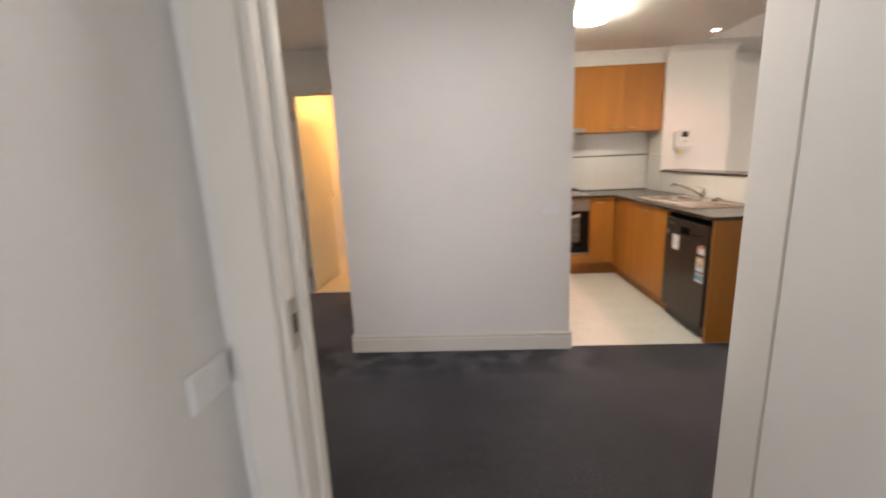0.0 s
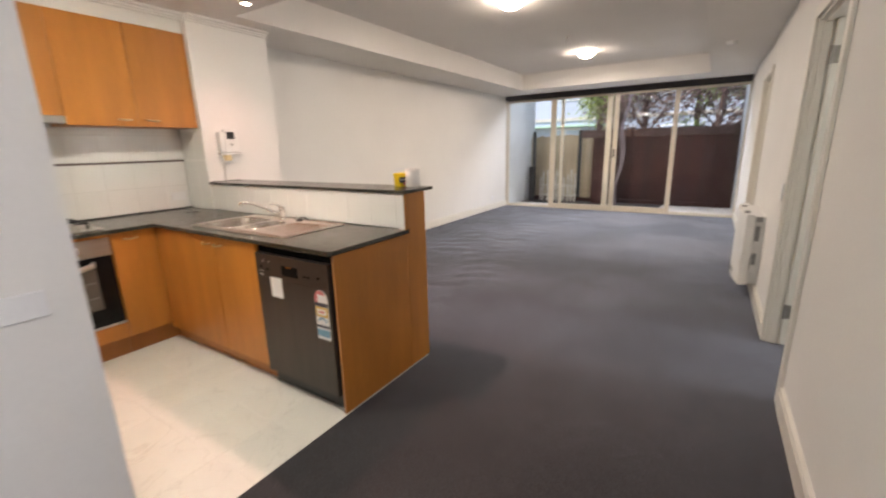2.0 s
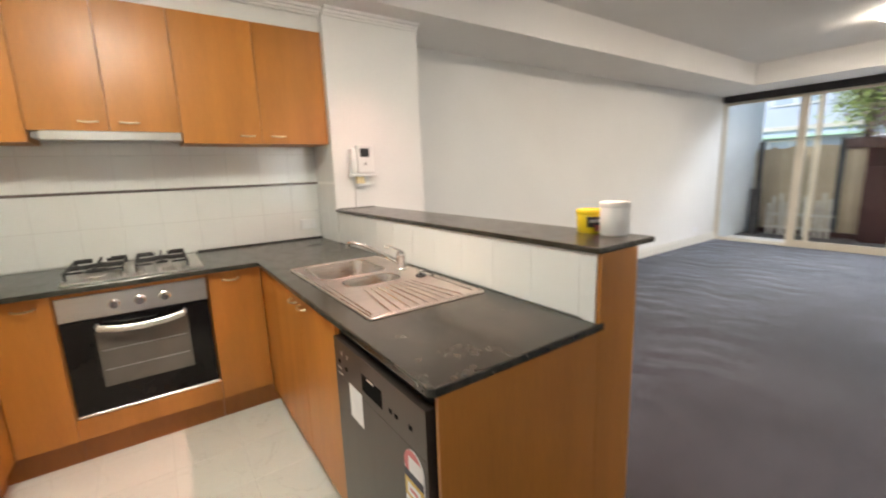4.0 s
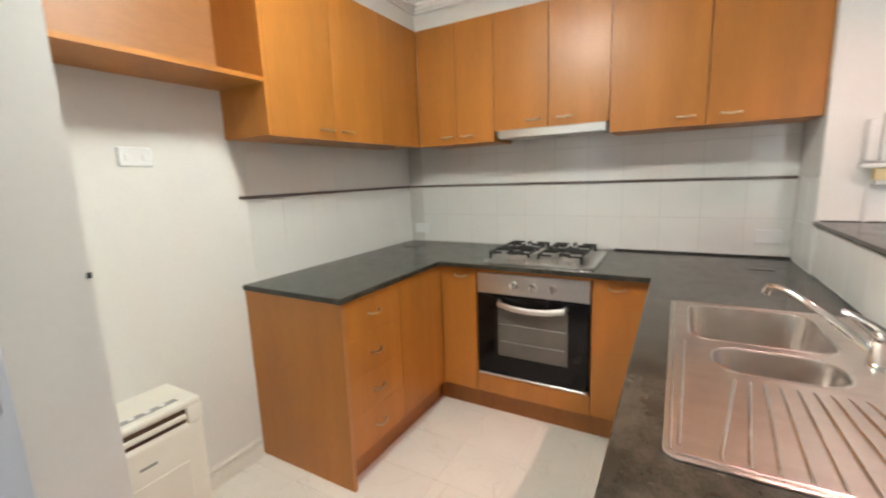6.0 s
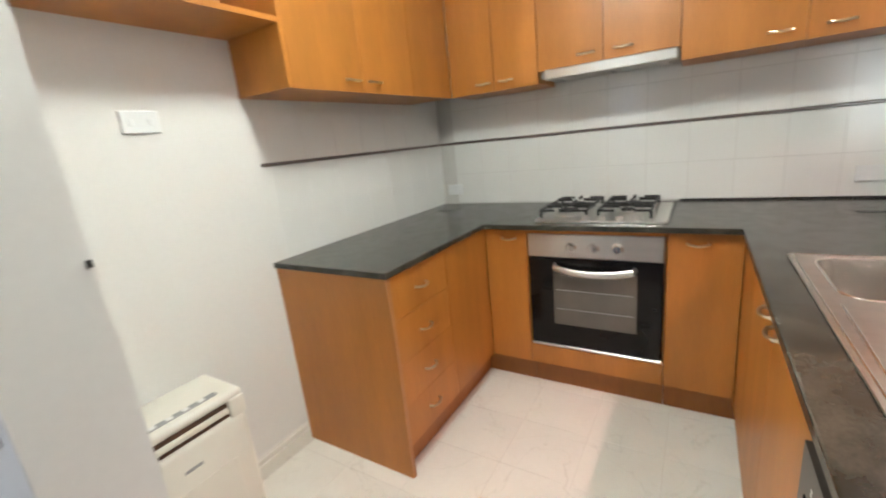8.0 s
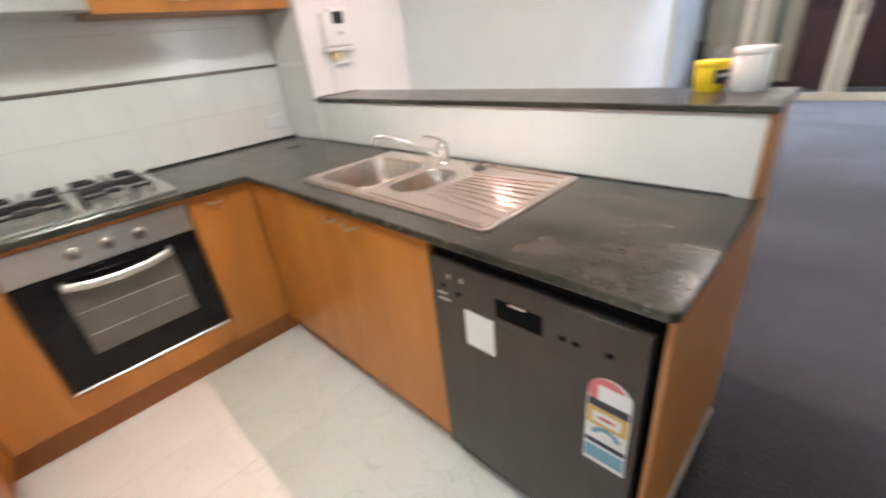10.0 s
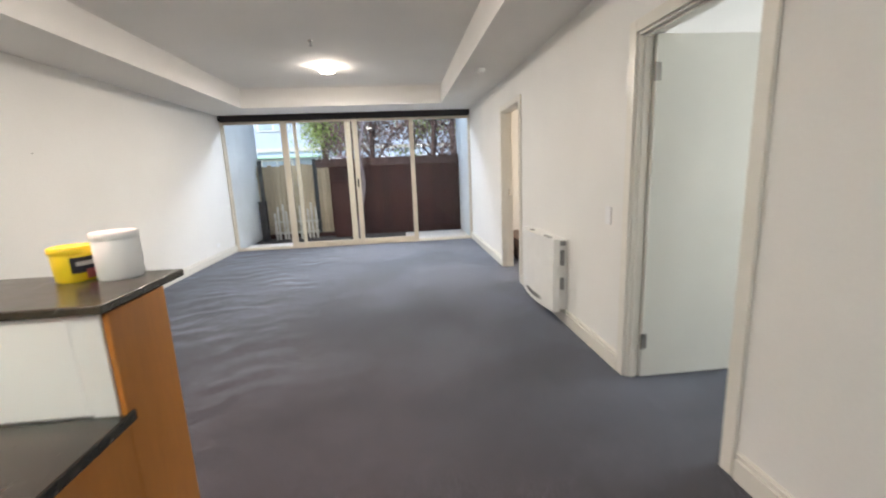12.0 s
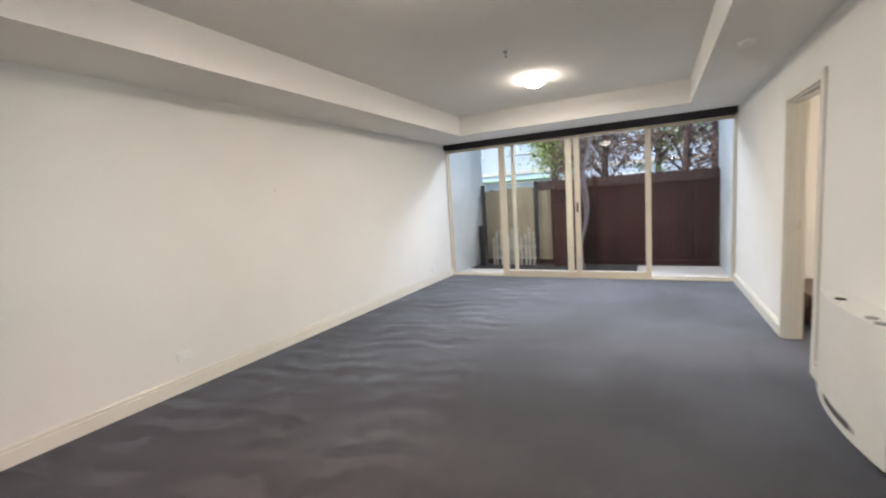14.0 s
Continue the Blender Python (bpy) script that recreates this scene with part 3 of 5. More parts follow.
def door_leaf(name, hinge, length, yaw, label, knob=True, mat=DOORP, flip=1, hinges=(0.22, 1.05, 1.84)):
    """A flush door leaf, built along +x from its hinge and turned open."""
    d = thing(name, (0, 0, 0), label, "door", kind="structure")
    leaf = part("leaf", boxes((0.004, length, -0.0175, 0.0175, 0.012, HEAD - 0.025), bevel=0.003), mat, d)
    for z in hinges:
        part("hinge", merged(tube([(0, 0.022 * flip, z - 0.05), (0, 0.022 * flip, z + 0.05)], 0.0085), boxes((-0.004, 0.034, 0.0172 * flip - 0.001, 0.0172 * flip + 0.0012, z - 0.048, z + 0.048))), HINGE, leaf, "steel butt hinge", True)
    if knob:
        for s in (-1, 1):
            part("door_handle", merged(lathe([(0.026, 0.0), (0.026, 0.006), (0.010, 0.010), (0.010, 0.04)], (length - 0.06, s * 0.0175, 1.0), 20, "y") if s > 0 else
                                       lathe([(0.010, -0.04), (0.010, -0.010), (0.026, -0.006), (0.026, 0.0)], (length - 0.06, -0.0175, 1.0), 20, "y"),
                                       tube([(length - 0.06, s * 0.055, 1.0), (length - 0.10, s * 0.058, 1.0), (length - 0.17, s * 0.055, 0.998)], 0.009)), CHROME, leaf, "chrome lever handle", True)
    d.matrix_world = pose(*hinge, 0, 0, yaw)
    return d


door_leaf("door_1", (1.522, 1.874, 0), 0.84, 270, "cream flush door standing open against the bedroom", knob=False)
door_leaf("door_2", (4.680, 1.925, 0), 0.76, 270, "pale flush bedroom door standing open", flip=-1, hinges=(0.25, 1.84))
door_leaf("door_3", (-0.712, 5.362, 0), 0.735, 86, "flush bathroom door open into warm light")
door_leaf("door_4", (-1.012, 5.172, 0), 0.31, 130, "narrow white laundry door folded open")

# ---- kitchen ----
KICK = 0.14
BENCH = 0.90
LEDGE = 1.133
CT = 0.873  # top of the base cabinets


def bow_handle(centre, parent, axis, out, width=0.075):
    """A small bow handle whose bar lies along axis and stands out along out."""
    c, a, o = Vector(centre), Vector(axis), Vector(out)
    pts = [c - a * width / 2, c - a * width * 0.46 + o * 0.014, c - a * width * 0.25 + o * 0.021 - Vector((0, 0, 0.003)), c + o * 0.023 - Vector((0, 0, 0.005)),
           c + a * width * 0.25 + o * 0.021 - Vector((0, 0, 0.003)), c + a * width * 0.46 + o * 0.014, c + a * width / 2]
    return part("handle", tube(pts, 0.0048, 8, [1.3, 1.0, 1.0, 1.1, 1.0, 1.0, 1.3]), BRASS, parent, "satin metal bow handle", True)


def cabinet(name, body, doors, label, group, kick=None):
    """A cabinet of a body and doors or drawer fronts: ((x0, x1, y0, y1, z0, z1), handle place, handle axis, way out, part name)."""
    at = (min(b[0] for b in body), min(b[2] for b in body), min(b[4] for b in body))
    c = thing(name, at, label, "cabinet", group)
    part("body", boxes(*body), WOOD, c)
    if kick:
        part("kickboard", boxes(kick), KICKSHADE, c, "recessed veneer kickboard with its shade in the colour")
    for b, handle, axis, out, pname in doors:
        d = part(pname, boxes(b, bevel=0.0006), WOOD, c)
        if handle:
            bow_handle(handle, d, axis, out)
    return c


G = 0.0004
# left run: drawers, then a door up to the corner
_f = 1.475
_dr = []
for _a, _b, _h in ((0.6935, CT, 0.783), (0.5085, 0.6930, 0.598), (0.3255, 0.5080, 0.415), (KICK, 0.3250, 0.233)):
    _dr.append(((_f - 0.018, _f, 4.926, 5.318, _a + G, _b - G), (_f, 5.115, _h), (0, 1, 0), (1, 0, 0), "drawer_front"))
cabinet("drawer_cabinet", [(0.862, _f - 0.019, 4.925, 5.32, KICK, CT)], kick=(0.862, _f - 0.055, 4.925, 5.32, 0.002, KICK - 0.003), doors=_dr, label="cherry veneer drawer unit under the dark bench", group="base cabinets")
_ep = thing("end_panel", (1.17, 4.913, 0.001), "cherry veneer end panel of the drawer unit", "cabinet panel")
part("board", boxes((0.862, _f + 0.0030, 4.903, 4.923, 0.001, CT)), WOOD, _ep)
part("edge_band", boxes((_f + 0.0031, _f + 0.0042, 4.9032, 4.9228, 0.0012, CT - 0.0002)), WOODH, _ep)
cabinet("corner_cabinet", [(0.862, _f - 0.019, 5.322, 6.36, KICK, CT)], kick=(0.862, _f - 0.055, 5.322, 6.36, 0.002, KICK - 0.003), doors=[((_f - 0.018, _f, 5.322, 5.735, KICK + G, CT - G), None, None, None, "door")], label="plain cherry veneer corner cabinet", group="base cabinets")
# back run
_g = 5.74
cabinet("narrow_cabinet", [(1.492, 1.702, _g + 0.019, 6.36, KICK, CT)], kick=(_f - 0.053, 1.702, _g + 0.06, 6.36, 0.002, KICK - 0.003), doors=[((1.478, 1.700, _g, _g + 0.018, KICK + G, CT - G), (1.61, _g, 0.825), (1, 0, 0), (0, -1, 0), "door")], label="narrow cherry veneer cabinet beside the oven", group="base cabinets")
cabinet("oven_cabinet", [(1.704, 2.326, _g + 0.02, 6.36, KICK, 0.250), (1.704, 1.7085, _g + 0.02, 6.36, 0.25, CT), (2.3215, 2.326, _g + 0.02, 6.36, 0.25, CT), (1.704, 2.326, 6.3, 6.36, 0.25, CT)], kick=(1.704, 2.326, _g + 0.06, 6.3, 0.002, KICK - 0.003), doors=[((1.703, 2.327, _g, _g + 0.018, KICK + G, 0.247), None, None, None, "plinth_panel"), ((1.703, 2.327, _g, _g + 0.018, 0.853, CT), None, None, None, "top_rail")], label="cherry veneer housing round the built-in oven", group="base cabinets")
cabinet("narrow_cabinet", [(2.329, 2.598, _g + 0.019, 6.36, KICK, CT)], kick=(2.329, 2.66, _g + 0.06, 6.36, 0.002, KICK - 0.003), doors=[((2.330, 2.596, _g, _g + 0.018, KICK + G, CT - G), (2.44, _g, 0.825), (1, 0, 0), (0, -1, 0), "door")], label="narrow cherry veneer cabinet beside the sink run", group="base cabinets")
# sink run
_p = 2.60
cabinet("sink_cabinet", [(_p + 0.019, 3.19, 4.57, 6.36, KICK, 0.66), (_p + 0.019, _p + 0.04, 4.57, 6.36, 0.66, CT), (_p + 0.019, 3.19, 4.57, 4.588, 0.66, CT)], kick=(_p + 0.05, 3.19, 4.57, 5.79, 0.002, KICK - 0.003), doors=[((_p, _p + 0.018, 4.572, 5.003, KICK - 0.03, CT - G), (_p, 4.945, 0.825), (0, 1, 0), (-1, 0, 0), "door"),
         ((_p, _p + 0.018, 5.006, 5.44, KICK - 0.03, CT - G), (_p, 5.075, 0.825), (0, 1, 0), (-1, 0, 0), "door"),
         ((_p, _p + 0.018, 5.443, 5.738, KICK - 0.03, CT - G), None, None, None, "filler_panel")], label="cherry veneer double cabinet under the sink", group="base cabinets")
# peninsula wall with its end panels
_ep = thing("end_panel", (2.9, 3.944, 0.001), "cherry veneer end panel beside the dishwasher", "cabinet panel")
part("board", boxes((2.606, 3.196, 3.9425, 3.9545, 0.001, CT)), WOOD, _ep)
part("edge_band", boxes((2.6045, 2.6058, 3.9427, 3.9543, 0.0012, CT - 0.0002)), WOODH, _ep)
bar_wall = structure("wall_bar", boxes((3.1927, 3.372, 3.956, 6.02, 0, 1.112)), PAINT, "low wall behind the sink carrying the ledge", "wall")
part("end_panel", boxes((3.198, 3.392, 3.9425, 3.9555, 0.001, 1.112), bevel=0.001), WOOD, bar_wall, "cherry veneer end panel")

# bench top with the cut-out for the sink
SX0, SX1, SY0, SY1 = 2.665, 3.16, 4.412, 5.37
_u = [(0.862, 4.893), (1.487, 4.893), (1.487, 5.705), (2.580, 5.705), (2.580, 3.950), (2.594, 3.934), (3.214, 3.934), (3.214, 3.9415), (3.190, 3.9415), (3.190, 6.370), (0.862, 6.370)]
bench = solid("bench_top", slab(_u, [rounded(SX0 + 0.02, SX1 - 0.02, SY0 + 0.02, SY1 - 0.02, 0.03, 3)], BENCH - 0.025, BENCH, 0.004), STONE, (1.5, 5.9, BENCH - 0.025), "dark mottled stone-look bench top round the kitchen", "bench top")
part("upstand", boxes((2.345, 3.19, 6.366, 6.3715, BENCH + 0.001, BENCH + 0.010), (3.1885, 3.1905, 4.0, 6.36, BENCH + 0.0005, BENCH + 0.003)), DARK, bench, "thin dark sealing strip")
for _x, _y in ((1.03, 6.1), (3.02, 6.05)):
    part("cover_plate", boxes((_x - 0.05, _x + 0.05, _y - 0.012, _y + 0.012, BENCH, BENCH + 0.002)), DARK, bench, "flat dark slot cover")
_bl = thing("bar_ledge", (3.32, 5.0, 1.114), "dark mottled stone-look ledge on the low wall", "ledge")
part("slab", slab([(3.178, 3.937), (3.483, 3.937), (3.483, 6.018), (3.178, 6.018)], [], 1.114, LEDGE, 0.004), STONE, _bl)
part("seal_strip", boxes((3.20, 3.47, 6.0125, 6.0175, LEDGE + 0.0002, LEDGE + 0.004)), DARK, _bl, "thin dark seal against the pier")

# wall cabinets
UB, UT = 1.578, 2.286
_l = 1.165


def upper_left(name, y0, y1, hy, label):
    cabinet(name, [(0.862, _l - 0.019, y0, y1, UB, UT)], [((_l - 0.018, _l, y0 + G, y1 - G, UB - 0.002, UT), (_l, hy, UB + 0.045) if hy else None, (0, 1, 0), (1, 0, 0), "door")], label, "wall cabinets")


upper_left("wall_cabinet", 4.916, 5.300, 5.235, "cherry veneer wall cabinet with a bow handle")
upper_left("wall_cabinet", 5.302, 5.680, 5.375, "cherry veneer wall cabinet with a bow handle")
upper_left("corner_wall_cabinet", 5.682, 6.066, None, "plain cherry veneer corner wall cabinet")
_b = 6.066
for _x0, _x1, _hx, _z in ((1.168, 1.440, 1.375, UB), (1.442, 1.690, 1.51, UB), (1.692, 2.012, 1.93, 1.636), (2.014, 2.334, 2.10, 1.636), (2.336, 2.760, 2.68, UB), (2.762, 3.186, 2.86, UB)):
    cabinet("wall_cabinet", [(_x0, _x1, _b + 0.019, 6.37, _z, UT)], [((_x0 + 0.0006, _x1 - 0.0006, _b, _b + 0.018, _z - 0.002, UT), (_hx, _b, _z + 0.045), (1, 0, 0), (0, -1, 0), "door")],
            "short cherry veneer wall cabinet over the rangehood" if _z > UB else "cherry veneer wall cabinet with a bow handle", "wall cabinets")
_s = thing("open_shelf_unit", (1.0, 4.48, 1.79), "open cherry veneer shelf over the empty fridge space", "shelf", "wall cabinets")
part("bottom", boxes((0.862, _l, 4.06, 4.894, 1.790, 1.808)), WOOD, _s)
part("top", boxes((0.862, _l, 4.06, 4.894, 2.266, 2.284)), WOOD, _s)
part("side", boxes((0.862, _l, 4.896, 4.914, UB, 2.284)), WOOD, _s)
part("side", boxes((0.862, _l, 4.055, 4.059, 1.790, 2.284)), WOOD, _s)
part("back", boxes((0.862, 0.870, 4.06, 4.894, 1.808, 2.266)), WOODH, _s, "veneered back board")

# rangehood
_h = thing("rangehood", (2.03, 6.2, 1.58), "slim slide-out rangehood with a steel front", "rangehood")
part("body", boxes((1.70, 2.33, 6.09, 6.36, 1.600, 1.632)), GREYP, _h, "grey underside")
part("front", boxes((1.735, 2.327, 6.030, 6.088, 1.584, 1.632), bevel=0.004), STEEL, _h, "brushed steel front")
part("filter", boxes((1.78, 2.02, 6.12, 6.33, 1.594, 1.600), (2.04, 2.28, 6.12, 6.33, 1.594, 1.600)), STEEL, _h)
for _x in (1.84, 2.22):
    part("lamp_lens", boxes((_x - 0.03, _x + 0.03, 6.095, 6.115, 1.592, 1.600), bevel=0.002), WHITEP, _h)

# oven
_o = thing("oven", (2.015, 5.75, 0.252), "built-in oven with steel control panel and black glass door", "oven")
part("body", boxes((1.72, 2.31, 5.765, 6.28, 0.256, 0.85)), GREYP, _o)
part("control_panel", boxes((1.711, 2.319, 5.738, 5.764, 0.735, 0.852), bevel=0.003), STEEL, _o, "brushed steel control panel")
for _x in (1.925, 2.027, 2.131):
    part("knob", merged(lathe([(0.016, -0.022), (0.019, -0.018), (0.021, -0.002), (0.024, 0.0)], (_x, 5.738, 0.79), 24, "y"), boxes((_x - 0.0035, _x + 0.0035, 5.710, 5.722, 0.774, 0.806), bevel=0.001)), CHROME, _o, "chrome control knob", True)
_od = part("oven_door", boxes((1.713, 2.317, 5.736, 5.764, 0.266, 0.731), bevel=0.003), BLACKGLASS, _o, "black glass door")
part("window", boxes((1.835, 2.215, 5.7330, 5.7358, 0.385, 0.672), bevel=0.001), OVENWIN, _od, "smoked inner window")
for _z in (0.47, 0.57):
    part("rack", tube([(1.85, 5.7325, _z), (2.2, 5.7325, _z)], 0.0018, 6), GREYP, _od, "oven rack behind the glass")
_hb = tube([(1.845, 5.736, 0.690), (1.85, 5.705, 0.688), (1.93, 5.694, 0.680), (2.02, 5.691, 0.677), (2.12, 5.694, 0.680), (2.2, 5.705, 0.688), (2.206, 5.736, 0.690)], 0.0095, 12)
bmesh.ops.scale(_hb, vec=(1, 1, 1.7), space=Matrix.Translation((0, 0, -0.684)), verts=_hb.verts)
part("handle", _hb, STEEL, _od, "bowed flat steel bar handle", True)
part("trim", boxes((1.713, 2.317, 5.735, 5.764, 0.252, 0.263), bevel=0.002), STEEL, _o, "steel lower trim")

# gas cooktop
CX0, CX1, CY0, CY1, CZ = 1.735, 2.325, 5.775, 6.265, BENCH
_c = thing("gas_cooktop", (2.03, 6.02, CZ), "steel four-burner gas cooktop with black iron trivets", "cooktop")
part("plate", slab(rounded(CX0, CX1, CY0, CY1, 0.018, 3), [], CZ, CZ + 0.011, 0.003), STEEL, _c)
for _x, _y, _r in ((1.8635, 6.145, 0.040), (1.8635, 5.94, 0.054), (2.1425, 6.145, 0.046), (2.1425, 5.955, 0.032)):
    _bb = part("burner", lathe([(_r + 0.014, 0.0), (_r + 0.012, 0.007), (_r, 0.009), (_r, 0.018)], (_x, _y, CZ + 0.011), 28), STEEL, _c, "", True)
    part("burner_cap", lathe([(_r * 0.92, 0.018), (_r * 0.95, 0.024), (_r * 0.7, 0.027)], (_x, _y, CZ + 0.011), 28), IRON, _bb, "black burner cap", True)
for _x0, _x1 in ((1.752, 1.975), (2.03, 2.255)):
    _t = []
    _xm = (_x0 + _x1) / 2
    z0, z1 = CZ + 0.043, CZ + 0.053
    for yy in (5.835, 6.245):
        _t += [(_x0, _x0 + 0.07, yy - 0.0045, yy + 0.0045, z0, z1), (_x1 - 0.07, _x1, yy - 0.0045, yy + 0.0045, z0, z1)]
    _t.append((_x0, _x1, 6.0355, 6.0445, z0 - 0.012, z1 - 0.002))
    for xx in (_x0, _x1):
        _t.append((xx - 0.0045, xx + 0.0045, 5.83, 6.25, z0, z1))
        for yy in (5.84, 6.24):
            _t.append((xx - 0.006, xx + 0.006, yy - 0.006, yy + 0.006, CZ + 0.011, z0))
    for yy in (5.94, 6.145):
        _t += [(_x0, _xm - 0.03, yy - 0.004, yy + 0.004, z0, z1 + 0.006), (_xm + 0.03, _x1, yy - 0.004, yy + 0.004, z0, z1 + 0.006),
               (_xm - 0.004, _xm + 0.004, yy + 0.03, yy + 0.10, z0, z1 + 0.006), (_xm - 0.004, _xm + 0.004, yy - 0.10, yy - 0.03, z0, z1 + 0.006)]
    part("trivet", boxes(*_t), IRON, _c, "black iron pan trivet")
for _x in (1.98, 2.05, 2.13, 2.21):
    part("knob", lathe([(0.019, 0.0), (0.018, 0.016), (0.014, 0.020)], (_x, 5.803, CZ + 0.011), 20), STEEL, _c, "", True)

# sink, tap and plug
_k = thing("kitchen_sink", (2.91, 4.9, BENCH), "stainless one-and-a-half bowl sink with a ribbed drainer", "sink")
_b1 = rounded(2.715, 3.045, 4.995, 5.325, 0.06, 6)
_b2 = rounded(2.760, 3.020, 4.795, 4.955, 0.07, 6)
part("rim", slab(rounded(SX0, SX1, SY0, SY1, 0.025, 4), [_b1, _b2], BENCH + 0.0005, BENCH + 0.006, 0.002), SINKTOP, _k)
for _o3 in (_b1, _b2):
    part("bowl_lip", tube([(px, py, BENCH + 0.0062) for px, py in _o3 + _o3[:1]], 0.0034, 8), SINK, _k, "bright rolled lip", True)
part("edge_bead", merged(tube([(SX0 + 0.02, SY0 + 0.012, BENCH + 0.006), (SX1 - 0.02, SY0 + 0.012, BENCH + 0.0052)], 0.003, 8), tube([(SX0 + 0.012, SY0 + 0.02, BENCH + 0.006), (SX0 + 0.012, SY1 - 0.02, BENCH + 0.0052)], 0.003, 8),
                        tube([(SX1 - 0.012, SY0 + 0.02, BENCH + 0.006), (SX1 - 0.012, SY1 - 0.02, BENCH + 0.0052)], 0.003, 8), tube([(SX0 + 0.02, SY1 - 0.012, BENCH + 0.006), (SX1 - 0.02, SY1 - 0.012, BENCH + 0.0052)], 0.003, 8)), SINK, _k, "", True)
part("bowl", ring_wall(_b1, BENCH + 0.006, BENCH - 0.165, 0.03), SINK, _k, "large square bowl", True)
part("bowl", ring_wall(_b2, BENCH + 0.006, BENCH - 0.11, 0.025), SINK, _k, "small oval bowl", True)
for _x, _y, _z in ((2.88, 5.16, BENCH - 0.165), (2.89, 4.875, BENCH - 0.11)):
    part("drain", lathe([(0.042, 0.0005), (0.040, 0.004), (0.028, 0.003), (0.026, 0.001)], (_x, _y, _z), 24), CHROME, _k, "chrome drain ring", True)
for _i in range(9):
    _x, _xe = 2.800 + 0.027 * _i, 2.752 + 0.038 * _i
    part("drainer_rib", tube([(_x, 4.760, BENCH + 0.0030), (_x * 0.9 + _xe * 0.1, 4.735, BENCH + 0.0058), (_xe, 4.450, BENCH + 0.0062), (_xe, 4.435, BENCH + 0.0040)], 0.0042, 8), SINK, _k, "", True)
part("drainer_rib", tube([(3.125, 4.88, BENCH + 0.0045), (3.125, 4.8, BENCH + 0.0062), (3.12, 4.45, BENCH + 0.0062)], 0.0036, 8), SINK, _k, "", True)
part("drainer_rib", tube([(2.705, 4.96, BENCH + 0.0045), (2.703, 4.90, BENCH + 0.0062), (2.690, 4.45, BENCH + 0.0062)], 0.0036, 8), SINK, _k, "", True)
_t = thing("mixer_tap", (3.095, 4.965, BENCH + 0.006), "chrome mixer tap with a long swivel spout", "tap")
part("base", lathe([(0.027, 0.0), (0.026, 0.005), (0.0215, 0.010), (0.0205, 0.058), (0.023, 0.062), (0.023, 0.076), (0.019, 0.084), (0.010, 0.088)], (3.095, 4.965, BENCH + 0.006), 24), CHROME, _t, "", True)
part("spout", tube([(3.088, 4.972, BENCH + 0.036), (3.055, 5.005, BENCH + 0.062), (3.005, 5.055, BENCH + 0.098), (2.955, 5.105, BENCH + 0.128), (2.925, 5.135, BENCH + 0.138), (2.908, 5.152, BENCH + 0.134), (2.902, 5.158, BENCH + 0.112)], 0.0100, 12, [1.25, 1.1, 1.0, 0.95, 0.95, 1.0, 1.1]), CHROME, _t, "", True)
part("lever", tube([(3.095, 4.965, BENCH + 0.090), (3.078, 4.968, BENCH + 0.104), (3.050, 4.985, BENCH + 0.118), (3.028, 5.000, BENCH + 0.122)], 0.0065, 10, [1.6, 1.0, 1.0, 1.2]), CHROME, _t, "", True)
solid("sink_plug", merged(lathe([(0.022, 0.0), (0.025, 0.006), (0.020, 0.012), (0.006, 0.014), (0.006, 0.022)], (3.085, 4.775, BENCH + 0.0065), 20), tube([(3.085, 4.775, BENCH + 0.028), (3.10, 4.76, BENCH + 0.034), (3.12, 4.745, BENCH + 0.022), (3.125, 4.735, BENCH + 0.012)], 0.004, 8)), DARKCHROME,
      (3.085, 4.775, BENCH + 0.0065), "small chrome and black sink plug on the drainer", "plug", smooth=True)

# dishwasher
_w = thing("dishwasher", (2.88, 4.26, 0), "graphite dishwasher with stickers under the bench", "dishwasher")
DX = 2.588
part("body", boxes((DX + 0.03, 3.18, 3.966, 4.562, 0.10, 0.858)), PIT, _w)
part("kickplate", boxes((DX + 0.045, DX + 0.06, 3.968, 4.56, 0.004, 0.10)), DARK, _w, "dark kick plate")
_wd = part("door", boxes((DX, DX + 0.028, 3.972, 4.556, 0.10, 0.6924), bevel=0.0008), DWGREY, _w)
_wc = part("control_panel", boxes((DX, DX + 0.028, 3.972, 4.556, 0.6928, 0.828), bevel=0.0008), DWGREY, _w)
# Plate stands slightly proud; its black paints the shade inside the grip.
part("grip_recess", boxes((DX - 0.0015, DX + 0.004, 4.200, 4.332, 0.722, 0.778), bevel=0.0012), PIT, _wc, "black plate drawn as the shaded grip recess")
part("logo_mark", boxes((DX - 0.0025, DX - 0.0012, 4.245, 4.29, 0.772, 0.778)), CHROME, _wc, "small pale bar")
for _y, _z in ((4.51, 0.752), (4.455, 0.742), (4.15, 0.742), (4.118, 0.742), (4.045, 0.748)):
    part("button", boxes((DX - 0.002, DX + 0.002, _y - 0.008, _y + 0.008, _z - 0.006, _z + 0.006), bevel=0.001), PIT, _wc, "dark push button")
for _y in (4.485, 4.44):
    part("printed_mark", boxes((DX - 0.0008, DX + 0.001, _y - 0.004, _y + 0.004, 0.782, 0.786), (DX - 0.0008, DX + 0.001, _y - 0.004, _y + 0.004, 0.790, 0.793)), WHITEP, _wc)
part("printed_mark", boxes((DX - 0.0008, DX + 0.001, 4.49, 4.53, 0.705, 0.709), (DX - 0.0008, DX + 0.001, 4.50, 4.53, 0.725, 0.729)), WHITEP, _wc)
part("paper_note", boxes((DX - 0.0016, DX - 0.0004, 4.340, 4.437, 0.588, 0.703)), PAPER, _wd, "blank white paper note")
